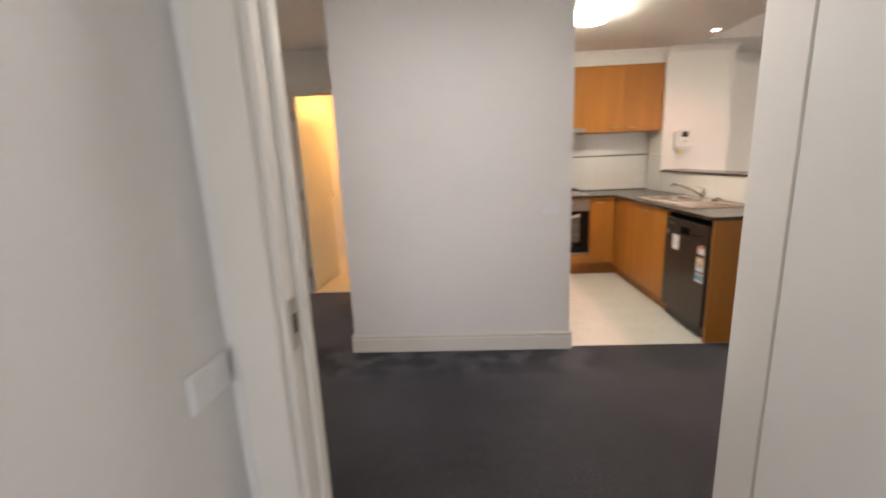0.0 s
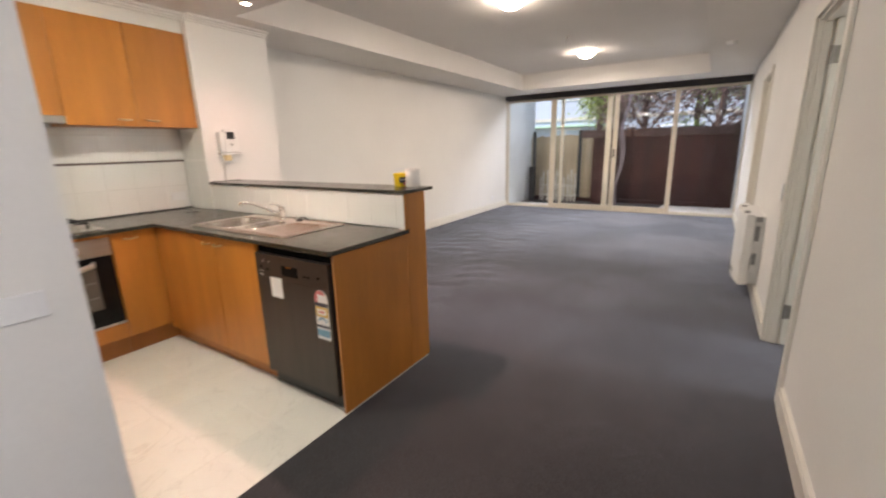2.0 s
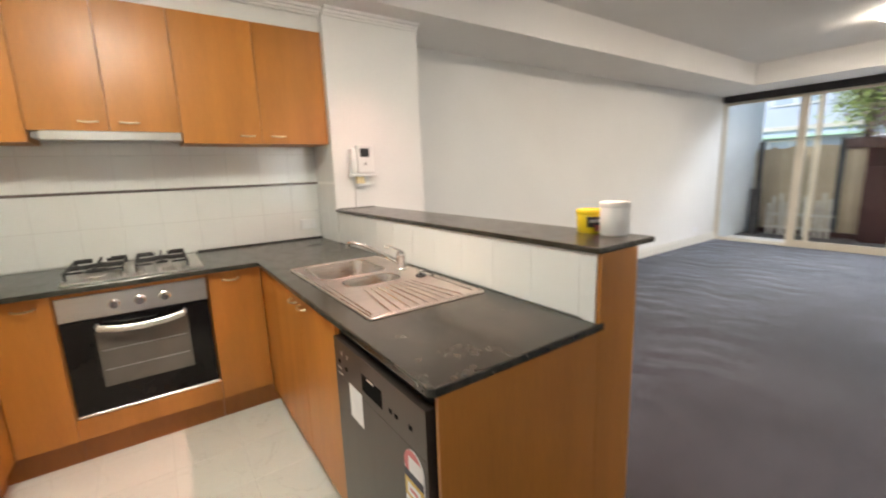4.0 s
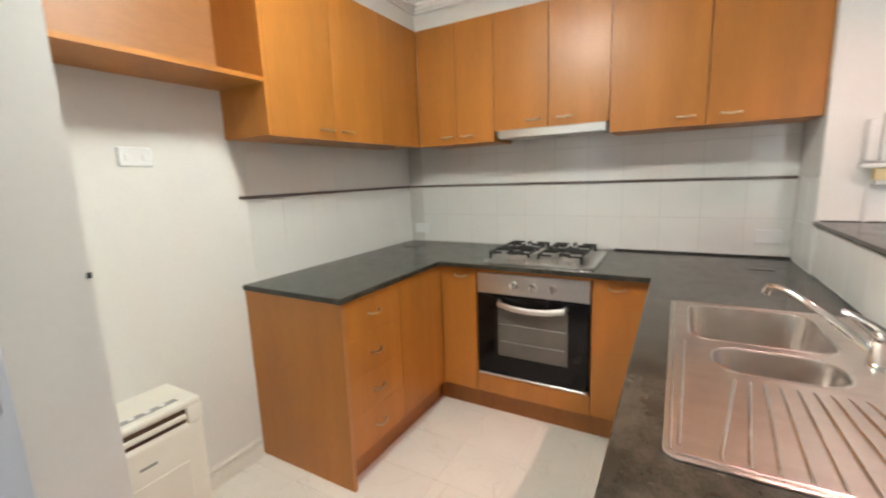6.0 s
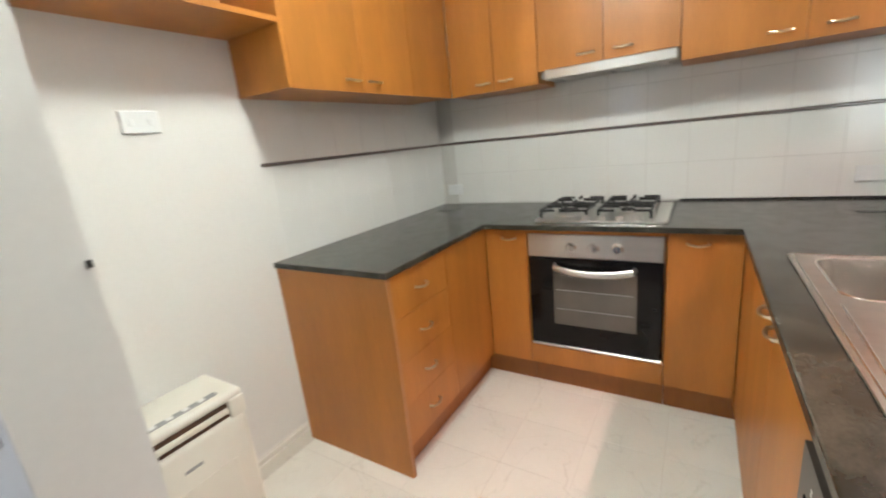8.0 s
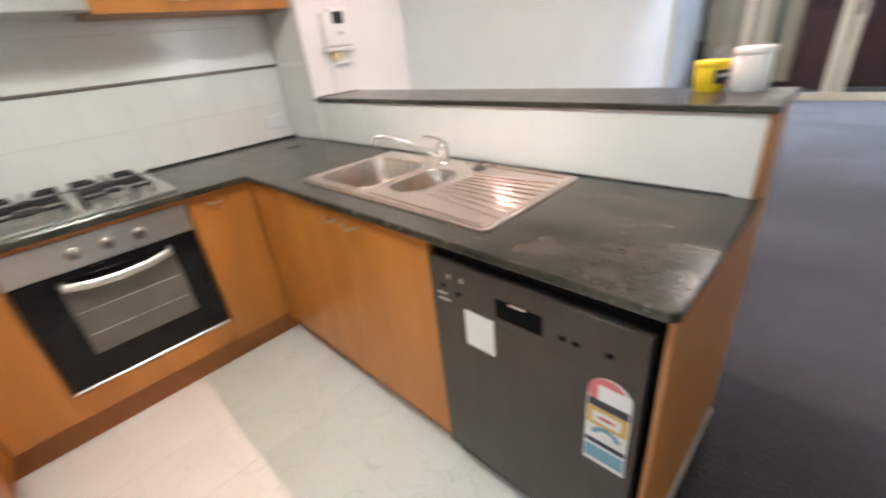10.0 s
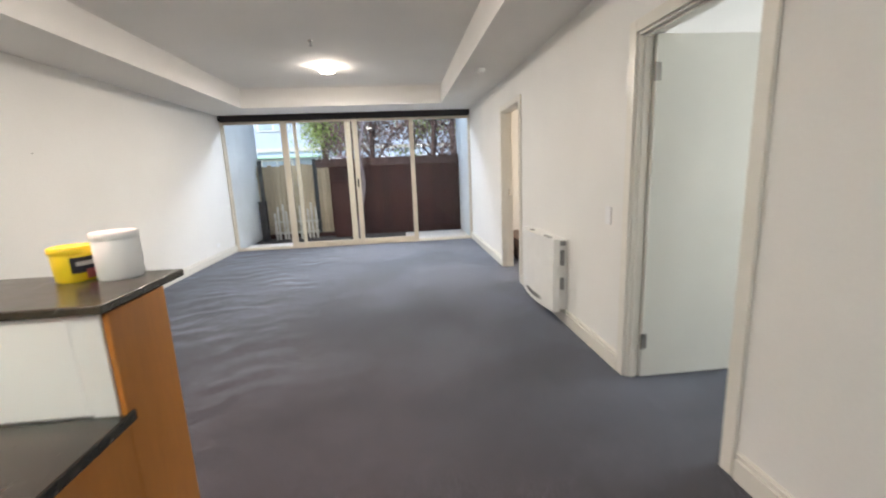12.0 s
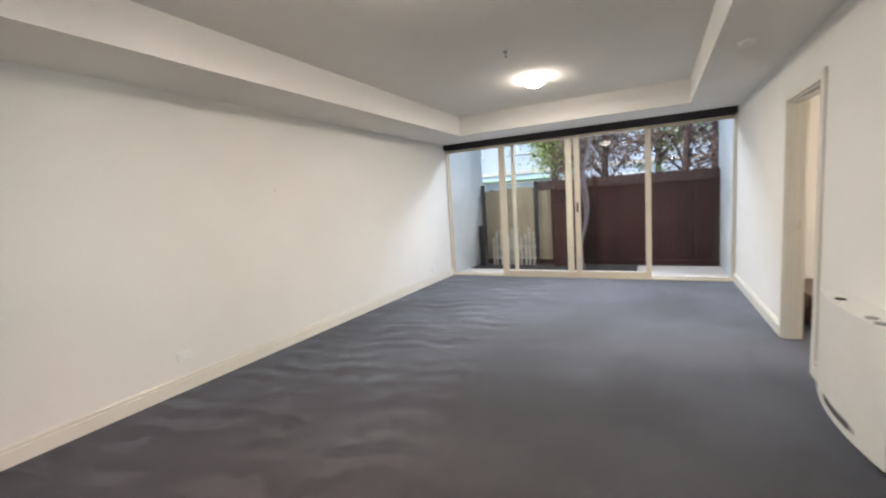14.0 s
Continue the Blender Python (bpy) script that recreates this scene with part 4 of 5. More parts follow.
_e = part("energy_label", merged(boxes((DX - 0.0016, DX - 0.0004, 3.988, 4.084, 0.42, 0.64)), lathe([(0.048, -0.0016), (0.048, -0.0004)], (DX, 4.036, 0.64), 28, "x")), PAPER, _wd, "rounded energy rating sticker")
part("printed_band", lathe([(0.044, -0.0022), (0.044, -0.0017)], (DX, 4.040, 0.642), 24, "x"), RED, _e)
part("printed_band", boxes((DX - 0.0030, DX - 0.0023, 3.990, 4.060, 0.615, 0.665)), PAPER, _e)
for _z0, _z1, _m in ((0.600, 0.622, NAVY), (0.545, 0.598, GOLD), (0.435, 0.475, BLUE), (0.485, 0.498, NAVY)):
    part("printed_band", boxes((DX - 0.0034, DX - 0.0024, 3.991, 4.081, _z0, _z1)), _m, _e)
part("printed_band", boxes((DX - 0.0042, DX - 0.0035, 4.005, 4.068, 0.556, 0.588)), PAPER, _e)
part("printed_band", boxes((DX - 0.0050, DX - 0.0043, 4.018, 4.055, 0.568, 0.577)), RED, _e)
for _k2 in range(7):
    _a = radians(30 + 20 * _k2)
    part("rating_star", boxes((DX - 0.0030, DX - 0.0023, 4.036 + 0.03 * math.cos(_a) - 0.006, 4.036 + 0.03 * math.cos(_a) + 0.006, 0.503 + 0.03 * math.sin(_a), 0.514 + 0.03 * math.sin(_a))), BLUE, _e)

# tubs on the ledge
_y = thing("yellow_tub", (3.425, 4.150, LEDGE), "small yellow plastic tub with a printed label", "tub")
part("body", lathe([(0.038, 0.0), (0.041, 0.004), (0.0445, 0.070), (0.043, 0.072)], (3.425, 4.150, LEDGE), 32), YELLOW, _y, "", True)
part("lid", lathe([(0.0455, 0.066), (0.047, 0.069), (0.047, 0.080), (0.0445, 0.083), (0.041, 0.080)], (3.425, 4.150, LEDGE), 32), YELLOW, _y, "", True)


def wrap(centre, r, a0, a1, z0, z1, n=10):
    """A thin label round part of a tub."""
    bm = bmesh.new()
    rows = [[bm.verts.new((centre[0] + r * math.cos(radians(a0 + (a1 - a0) * k / n)), centre[1] + r * math.sin(radians(a0 + (a1 - a0) * k / n)), z)) for k in range(n + 1)] for z in (z0, z1)]
    for k in range(n):
        bm.faces.new((rows[0][k], rows[0][k + 1], rows[1][k + 1], rows[1][k]))
    bmesh.ops.solidify(bm, geom=list(bm.faces), thickness=0.001)
    return bm


part("label", wrap((3.425, 4.150), 0.0446, 205, 300, 1.155, 1.192), NAVY, _y, "dark printed label")
part("label", wrap((3.425, 4.150), 0.0452, 240, 300, 1.140, 1.162), RED, _y, "red printed patch")
part("label", wrap((3.425, 4.150), 0.0460, 218, 285, 1.172, 1.182), PAPER, _y, "pale bar of lettering")
_y = thing("white_bucket", (3.430, 4.054, LEDGE), "white plastic bucket with a lid", "bucket")
part("body", lathe([(0.044, 0.0), (0.047, 0.004), (0.0475, 0.100), (0.046, 0.102)], (3.430, 4.054, LEDGE), 36), WHITEP, _y, "", True)
part("lid", lathe([(0.0475, 0.094), (0.0492, 0.097), (0.0492, 0.110), (0.047, 0.113), (0.042, 0.109)], (3.430, 4.054, LEDGE), 36), WHITEP, _y, "", True)
part("label", wrap((3.430, 4.054), 0.0478, 300, 340, 1.165, 1.20), NAVY, _y, "small blue printed patch")


def plate(name, place, axis, out, w, h, rockers, label, category="switch", mat=PLATEP):
    """A wall plate with rocker switches; axis is its width's way, out its front's way."""
    c, a, o = Vector(place), Vector(axis), Vector(out)
    t = thing(name, place, label, category)

    def bx(u0, u1, z0, z1, d0, d1, bev=0.002):
        p, q = c + a * u0 + o * d0 + Vector((0, 0, z0)), c + a * u1 + o * d1 + Vector((0, 0, z1))
        return boxes((min(p.x, q.x), max(p.x, q.x), min(p.y, q.y), max(p.y, q.y), min(p.z, q.z), max(p.z, q.z)), bevel=bev)
    part("plate", bx(-w / 2, w / 2, -h / 2, h / 2, 0.0, 0.010, 0.003), mat, t)
    for u in rockers:
        part("rocker", bx(u - 0.007, u + 0.007, -0.012, 0.010, 0.0101, 0.013, 0.0012), mat, t)
    return t


plate("light_switch", (1.512, 3.9045, 0.998), (1, 0, 0), (0, -1, 0), 0.115, 0.072, (-0.02, 0.02), "white double light switch on the stub wall")
plate("light_switch", (0.4555, 1.805, 0.965), (0, 1, 0), (1, 0, 0), 0.115, 0.072, (0.0,), "white light switch beside the bedroom door")
plate("light_switch", (4.976, 2.0005, 1.013), (1, 0, 0), (0, 1, 0), 0.072, 0.115, (0.0,), "white light switch beside the bedroom door")
plate("power_point", (0.964, 6.371, 1.0), (1, 0, 0), (0, -1, 0), 0.115, 0.072, (-0.03, 0.03), "white double power point on the tiles", "power point")
plate("power_point", (3.086, 6.371, 1.012), (1, 0, 0), (0, -1, 0), 0.115, 0.072, (-0.03, 0.03), "white double power point on the tiles", "power point")
plate("power_point", (0.8655, 4.518, 1.494), (0, 1, 0), (1, 0, 0), 0.115, 0.072, (-0.03, 0.03), "white power point in the fridge space", "power point")
plate("power_point", (5.232, 6.4795, 0.29), (1, 0, 0), (0, -1, 0), 0.115, 0.072, (-0.03, 0.03), "white double power point over the skirting", "power point")

plate("power_point", (9.60, 6.4795, 0.25), (1, 0, 0), (0, -1, 0), 0.115, 0.072, (-0.03, 0.03), "white double power point near the sliding doors", "power point")
solid("wall_catch", boxes((1.6515, 1.656, 4.041, 4.049, 1.204, 1.216), bevel=0.001), DARK, (1.657, 4.031, 1.195), "small dark catch on the stub wall end", "catch")

# door phone on the pier
_i = thing("door_phone", (3.385, 6.019, 1.36), "white wall door phone with handset and small dark screen", "intercom")
part("body", boxes((3.352, 3.478, 5.990, 6.0195, 1.3745, 1.568), bevel=0.006), WHITEP, _i)
part("screen", boxes((3.376, 3.445, 5.9885, 5.9902, 1.486, 1.545), bevel=0.001), DARK, _i, "dark screen")
part("button", lathe([(0.009, -0.004), (0.010, 0.0)], (3.412, 5.988, 1.44), 16, "y"), GREYP, _i, "", True)
part("handset", merged(boxes((3.302, 3.345, 5.975, 6.019, 1.376, 1.545), bevel=0.012, seg=2)), WHITEP, _i, "white handset", True)
part("cradle", boxes((3.296, 3.484, 5.975, 6.0195, 1.352, 1.370), bevel=0.003), WHITEP, _i, "white cradle lip")
# Grey strip paints the shadow between phone body and cradle.
part("shadow_gap", boxes((3.300, 3.480, 5.980, 6.0195, 1.3702, 1.3735)), GREYP, _i, "thin grey strip for the shadow in the joint")
part("cord", tube([(3.345, 6.012, 1.352), (3.338, 6.010, 1.30), (3.332, 6.012, 1.22), (3.336, 6.012, LEDGE + 0.002)], 0.006, 8), WHITEP, _i, "white cable down to the ledge", True)
part("terminal_box", boxes((3.338, 3.398, 5.985, 6.0195, 1.304, 1.352), bevel=0.004), GOLDCREAM, _i, "yellowed terminal box")
part("bracket", boxes((3.345, 3.432, 5.992, 6.0195, 1.286, 1.3035), bevel=0.002), WHITEP, _i, "white bracket")

# portable air unit in the fridge space
_a = thing("portable_air_unit", (0.995, 4.30, 0), "cream portable air unit with a top vent and loose cord", "air conditioner")
part("body", boxes((0.875, 1.112, 4.105, 4.500, 0.03, 0.505), bevel=0.020, seg=3), CREAMP, _a, "", True)
# Dark brown stands for the shade inside the cream unit's slot.
part("outlet", boxes((0.90, 1.098, 4.135, 4.470, 0.500, 0.560)), BROWNW, _a, "outlet slot with its shade put in as dark brown")
part("top", boxes((0.872, 1.105, 4.105, 4.505, 0.556, 0.588), bevel=0.014, seg=3), CREAMP, _a, "", True)
part("side_cheek", boxes((0.876, 1.112, 4.106, 4.170, 0.496, 0.565), bevel=0.006, seg=2), CREAMP, _a, "", True)
part("side_cheek", boxes((0.876, 1.112, 4.446, 4.502, 0.496, 0.565), bevel=0.006, seg=2), CREAMP, _a, "", True)
part("flap", boxes((1.085, 1.113, 4.174, 4.442, 0.524, 0.540), bevel=0.004, seg=2), CREAMP, _a, "cream air flap", True)
part("badge", boxes((1.1115, 1.1135, 4.27, 4.325, 0.416, 0.426)), GREYP, _a, "small grey badge")
part("front_panel", boxes((1.1110, 1.1145, 4.20, 4.43, 0.06, 0.36), bevel=0.0015), CREAMP, _a)
part("control_strip", boxes((1.045, 1.072, 4.16, 4.44, 0.5875, 0.5895), bevel=0.0006), GREYP, _a, "pale grey control strip")
for _q in range(5):
    part("button", boxes((1.050, 1.067, 4.18 + 0.05 * _q, 4.20 + 0.05 * _q, 0.5895, 0.5925), bevel=0.001), WHITEP, _a)
for _x in (0.91, 1.08):
    for _y2 in (4.11, 4.49):
        part("caster", lathe([(0.016, -0.012), (0.018, 0.0), (0.016, 0.012)], (_x, _y2, 0.0185), 16, "y"), DARK, _a, "", True)
part("cord", tube([(0.96, 4.15, 0.594), (1.06, 4.19, 0.597), (1.112, 4.205, 0.585), (1.126, 4.21, 0.50), (1.130, 4.19, 0.36), (1.14, 4.15, 0.22), (1.15, 4.22, 0.12), (1.16, 4.28, 0.02)], 0.0045, 8), CREAMP, _a, "loose cream cord", True)


# ---- ceiling fittings ----
def oyster(x, y, z, r, label, glass=OYSTER):
    o = thing("ceiling_light", (x, y, z), label, "ceiling light")
    part("base", lathe([(r * 0.5, 0.0), (r * 0.52, -0.016), (r * 0.6, -0.018), (r * 0.6, -0.022)], (x, y, z), 40), CHROME, o, "", True)
    part("shade", lathe([(r, -0.0225), (r * 0.97, -0.035), (r * 0.82, -0.062), (r * 0.55, -0.082), (r * 0.2, -0.092), (0.012, -0.094)], (x, y, z), 40), glass, o, "glowing opal glass shade", True)
    part("finial", lathe([(0.010, -0.094), (0.012, -0.100), (0.006, -0.112)], (x, y, z), 16), CHROME, o, "", True)
    return o


oyster(1.98, 4.72, H, 0.166, "round opal ceiling light, lit, over the kitchen", OYSTERK)
oyster(0.85, 2.42, H, 0.14, "round opal ceiling light, lit, in the hall", OYSTERH)
oyster(8.15, 4.215, TOP, 0.115, "round opal ceiling light, lit, over the living room")
oyster(5.30, 4.21, TOP, 0.128, "round opal ceiling light, lit, near the kitchen ledge")
for _x, _y2 in DOWNLIGHTS:
    _d2 = thing("downlight", (_x, _y2, H), "small lit halogen downlight in the kitchen ceiling", "downlight", "downlights")
    part("ring", lathe([(0.044, 0.0), (0.046, -0.004), (0.036, -0.006), (0.033, -0.002)], (_x, _y2, H - 0.0005), 28), CHROME, _d2, "", True)
    part("lamp_face", lathe([(0.030, -0.003), (0.028, -0.0065), (0.010, -0.008)], (_x, _y2, H - 0.0005), 24), HALOGEN, _d2, "glowing lamp face", True)
_q = thing("sprinkler_head", (7.08, 4.20, TOP), "small metal fire sprinkler hanging from the ceiling", "sprinkler")
part("rose", lathe([(0.028, 0.0), (0.026, -0.006), (0.012, -0.010)], (7.08, 4.20, TOP), 20), CHROME, _q, "", True)
part("body", lathe([(0.010, -0.010), (0.010, -0.030), (0.005, -0.032), (0.005, -0.048), (0.019, -0.050), (0.019, -0.053)], (7.08, 4.20, TOP), 20), GREYP, _q, "", True)
_q = thing("smoke_detector", (7.19, 2.40, H), "round white smoke detector on the lowered ceiling", "smoke detector")
part("base", lathe([(0.055, 0.0), (0.055, -0.010), (0.050, -0.012)], (7.19, 2.40, H), 32), WHITEP, _q, "", True)
part("cover", lathe([(0.046, -0.012), (0.042, -0.030), (0.028, -0.036)], (7.19, 2.40, H), 32), WHITEP, _q, "", True)

_q = thing("wall_nail", (6.335, 6.48, 1.635), "tiny steel nail in the painted living room wall", "nail")
part("shaft", tube([(6.335, 6.4805, 1.635), (6.335, 6.468, 1.637)], 0.0016, 6), HINGE, _q)
part("head", lathe([(0.004, -0.0015), (0.004, 0.0)], (6.335, 6.468, 1.637), 10, "y"), HINGE, _q)
for _x, _y2 in ((6.73, 5.06), (6.72, 4.17)):
    solid("carpet_fluff", lathe([(0.004, 0.0), (0.014, 0.003), (0.010, 0.007), (0.002, 0.008)], (_x, _y2, 0.0005), 9), DARK, (_x, _y2, 0.0005), "small dark scrap lying on the carpet", "scrap", "scraps on the carpet")

_q = thing("low_cabinet", (8.5, 1.3, 0), "low dark brown timber cabinet in the far bedroom", "cabinet")
part("case", boxes((8.05, 8.95, 0.90, 1.72, 0.04, 0.31), bevel=0.004), BROWNW, _q)
part("top", boxes((8.03, 8.97, 0.88, 1.74, 0.311, 0.332), bevel=0.003), BROWNW, _q)
part("plinth", boxes((8.08, 8.92, 0.93, 1.69, 0.001, 0.04)), DARK, _q)

# gas heater on the south wall
_h = thing("wall_heater", (6.0, 2.1, 0.12), "white slim gas convector heater standing off the wall", "heater")


def bowed(x0, x1, y0, y1, z0, z1, bow, n=14):
    """A panel whose front bows out along y."""
    bm = bmesh.new()
    lo, hi = [], []
    for k in range(n + 1):
        u = k / n
        x, y = x0 + (x1 - x0) * u, y1 + bow * (1 - (2 * u - 1) ** 2)
        lo.append(bm.verts.new((x, y, z0)))
        hi.append(bm.verts.new((x, y, z1)))
    b = [bm.verts.new(v) for v in ((x0, y0, z0), (x1, y0, z0), (x1, y0, z1), (x0, y0, z1))]
    for k in range(n):
        bm.faces.new((lo[k], lo[k + 1], hi[k + 1], hi[k]))
    bm.faces.new((*lo, b[1], b[0]))
    bm.faces.new((*hi, b[2], b[3]))
    bm.faces.new((lo[0], hi[0], b[3], b[0]))
    bm.faces.new((lo[-1], b[1], b[2], hi[-1]))
    bm.faces.new(b)
    return bm


part("back_case", boxes((5.66, 6.42, 1.999, 2.075, 0.13, 0.735), bevel=0.004), WHITEP, _h)
part("front_case", bowed(5.62, 6.46, 2.077, 2.135, 0.125, 0.750, 0.045), WHITEP, _h, "bowed white front", True)
part("outlet", bowed(5.74, 6.34, 2.10, 2.152, 0.165, 0.205, 0.030), GREYP, _h, "grey louvred warm air slot")
for _z in (0.175, 0.185, 0.195):
    part("louvre", bowed(5.745, 6.335, 2.10, 2.1535, _z - 0.002, _z + 0.002, 0.031), DARK, _h)
for _x in (5.74, 5.83, 6.2):
    part("knob", lathe([(0.024, 0.0), (0.023, 0.005), (0.018, 0.007)], (_x, 2.125, 0.7502), 20), GREYP if _x < 6 else DARK, _h, "flat round control", True)
for _z in (0.28, 0.52):
    part("side_bracket", boxes((5.642, 5.660, 2.03, 2.06, _z, _z + 0.13), bevel=0.002), GREYP, _h, "pale grey side bracket")
part("side_cap", boxes((5.640, 5.660, 2.02, 2.065, 0.69, 0.73), bevel=0.002), GREYP, _h)
part("power_socket", boxes((5.63, 5.66, 2.02, 2.07, 0.25, 0.31), bevel=0.004), WHITEP, _h)

# dryer and tub in the laundry
_v = thing("clothes_dryer", (-1.5, 6.2, 1.45), "white clothes dryer with a dark round door, mounted high", "dryer")
part("case", boxes((-1.82, -1.22, 5.93, 6.449, 1.42, 2.05), bevel=0.012, seg=2), WHITEP, _v)
part("door_ring", lathe([(0.205, -0.026), (0.215, -0.02), (0.215, 0.0)], (-1.47, 5.93, 1.76), 40, "y"), WHITEP, _v, "", True)
part("door_glass", lathe([(0.06, -0.048), (0.13, -0.042), (0.165, -0.028), (0.165, -0.02)], (-1.47, 5.93, 1.76), 40, "y"), DARK, _v, "dark round door glass", True)
part("panel", boxes((-1.80, -1.24, 5.924, 5.931, 1.95, 2.03), bevel=0.002), GREYP, _v)
_v = thing("laundry_cabinet", (-1.5, 6.1, 0), "white laundry tub cabinet under the dryer", "cabinet")
part("body", boxes((-1.95, -1.05, 5.85, 6.449, 0.1, 0.86), bevel=0.004), WHITEP, _v)
part("kick", boxes((-1.93, -1.07, 5.9, 6.449, 0.002, 0.1)), GREYP, _v)
part("top", boxes((-1.97, -1.03, 5.83, 6.449, 0.861, 0.895), bevel=0.004), STEEL, _v, "steel tub top")
structure("laundry_splashback", boxes((-2.2, -0.96, 6.440, 6.449, 0.90, 1.41)), GREYP, "grey tiled splashback under the dryer", "splashback")
# Added fill lamp without a fitting, to brighten the laundry.
_d = lamp("laundry_light", "POINT", pose(-1.75, 4.9, 2.25), 15, (0.92, 0.97, 1.0))
_d.shadow_soft_size = 0.15

# ---- sliding doors to the courtyard ----
WX = 10.36
_win = thing("window_1", (WX, 4.24, 0), "cream aluminium sliding doors across the end wall", "sliding door", kind="structure")
part("frame_head", boxes((WX - 0.03, WX + 0.10, 2.0, 6.48, 2.335, 2.378), bevel=0.002), FRAME, _win)
part("frame_sill", boxes((WX - 0.03, WX + 0.10, 2.0, 6.48, 0.0, 0.020), bevel=0.002), FRAME, _win)
for _a, _b in ((2.0005, 2.018), (6.462, 6.4795)):
    part("frame_jamb", boxes((WX - 0.03, WX + 0.10, _a, _b, 0.020, 2.335), bevel=0.002), FRAME, _win)


def leaf_panel(name, y0, y1, x, w=0.05, bottom=0.07, lock=None, v=None):
    v = v or w
    s = part(name, boxes((x - 0.018, x + 0.018, y0, y0 + w, 0.021, 2.334), (x - 0.018, x + 0.018, y1 - v, y1, 0.021, 2.334), (x - 0.018, x + 0.018, y0 + w, y1 - v, 0.021, 0.021 + bottom), (x - 0.018, x + 0.018, y0 + w, y1 - v, 2.334 - 0.045, 2.334)), FRAME, _win)
    g = part("pane", boxes((x - 0.003, x + 0.003, y0 + w, y1 - v, 0.021 + bottom, 2.289)), PANE, s, "clear glass pane")
    g.visible_shadow = False
    if lock:
        part("lock", boxes((x - 0.034, x - 0.0185, lock - 0.016, lock + 0.016, 1.09, 1.25), bevel=0.004), DARK, s, "dark door lock")
    return s


leaf_panel("fixed_panel", 5.19, 6.461, WX + 0.07, 0.06, 0.016, v=0.010)
leaf_panel("sliding_panel", 4.09, 5.45, WX - 0.008, 0.085, 0.085, 4.135, v=0.11)
leaf_panel("sliding_panel", 3.06, 4.32, WX + 0.032, 0.08, 0.085, v=0.10)
leaf_panel("fixed_panel", 2.019, 3.13, WX + 0.07, 0.010, 0.016, v=0.045)
_r = thing("roller_blind", (WX - 0.08, 4.24, 2.34), "dark roller blind rolled up under a valance", "blind")
part("roll", tube([(WX - 0.075, 2.02, 2.375), (WX - 0.075, 6.46, 2.375)], 0.038, 20), CHAR, _r, "rolled charcoal blind", True)
part("valance", boxes((WX - 0.125, WX - 0.118, 2.015, 6.465, 2.345, 2.428), (WX - 0.125, WX - 0.03, 2.015, 6.465, 2.421, 2.428)), CHAR, _r)
part("bottom_bar", boxes((WX - 0.10, WX - 0.088, 2.03, 6.45, 2.318, 2.342), bevel=0.003), DARK, _r)

# ---- courtyard and distance ----
structure("ground", boxes((10.5, 400, -250, 300, -0.30, -0.14)), EARTH, "dull green ground beyond the courtyard", "ground")
structure("courtyard_paving", boxes((10.46, 11.15, 1.7, 6.8, -0.14, -0.02), (11.15, 11.75, 1.7, 3.3, -0.14, -0.0205)), PAVE, "pale paved strip outside the doors", "paving")
structure("courtyard_bed", boxes((11.15, 11.95, 1.7, 6.8, -0.14, -0.03)), SOIL, "dark garden bed along the fence", "garden bed")
structure("courtyard_wall_north", boxes((10.5, 12.2, 6.50, 6.65, -0.14, 3.0)), RENDER_WALL, "pale blue-grey rendered courtyard wall", "wall")
structure("courtyard_wall_south", boxes((10.5, 12.2, 1.85, 2.0, -0.14, 3.0)), RENDER_WALL, "pale blue-grey rendered courtyard wall", "wall")
FX = 11.98
fence = thing("fence", (FX, 4.2, -0.14), "tall paling fence, part dark stained and part weathered", "fence")
_pal = {}
for _key, _m in (("d", FENCE), ("w", FENCEP)):
    _o = part("paling", boxes((FX, FX + 0.018, 2.0, 2.088, -0.135, 1.58), bevel=0.003), _m, fence)
    _pal[_key] = _o
_rng = random.Random(4)
_yy = 2.094
while _yy < 6.40:
    _src = _pal["w" if _yy > 4.87 else "d"]
    _c = new("paling", _src.data)
    _c.parent = fence
    _c.location = (_rng.uniform(-0.012, 0.012), _yy - 2.0, _rng.uniform(-0.02, 0.02))
    _yy += 0.0885
_pal["w"].location = (0.0, 6.395 - 2.0, 0.0)
for _z in (0.15, 1.35):
    part("rail", boxes((FX + 0.019, FX + 0.06, 2.0, 6.5, _z, _z + 0.07)), FENCE, fence)
for _y2, _m in ((5.23, CHARW), (6.40, CHARW), (4.05, FENCE), (2.06, FENCE)):
    part("post", boxes((FX - 0.05, FX - 0.001, _y2 - 0.04, _y2 + 0.04, -0.138, 1.70), bevel=0.004), _m, fence, "dark post")
part("sleeper", boxes((FX - 0.06, FX - 0.012, 2.0, 6.48, -0.138, 0.06), bevel=0.005), FENCE, fence)


def brush_cap(y0, y1):
    """A ragged capping of upright twigs."""
    bm = bmesh.new()
    r = random.Random(9)
    y = y0
    while y < y1:
        x, w = FX - 0.03 + r.uniform(-0.02, 0.02), r.uniform(0.008, 0.02)
        m = pose(x, y, 1.595 + r.uniform(-0.02, 0.02), r.uniform(-5, 5), r.uniform(-4, 4), r.uniform(0, 90)) @ Matrix.Diagonal((w, w, r.uniform(0.13, 0.18), 1))
        bmesh.ops.create_cube(bm, size=1, matrix=m)
        y += w * 0.35
    return bm


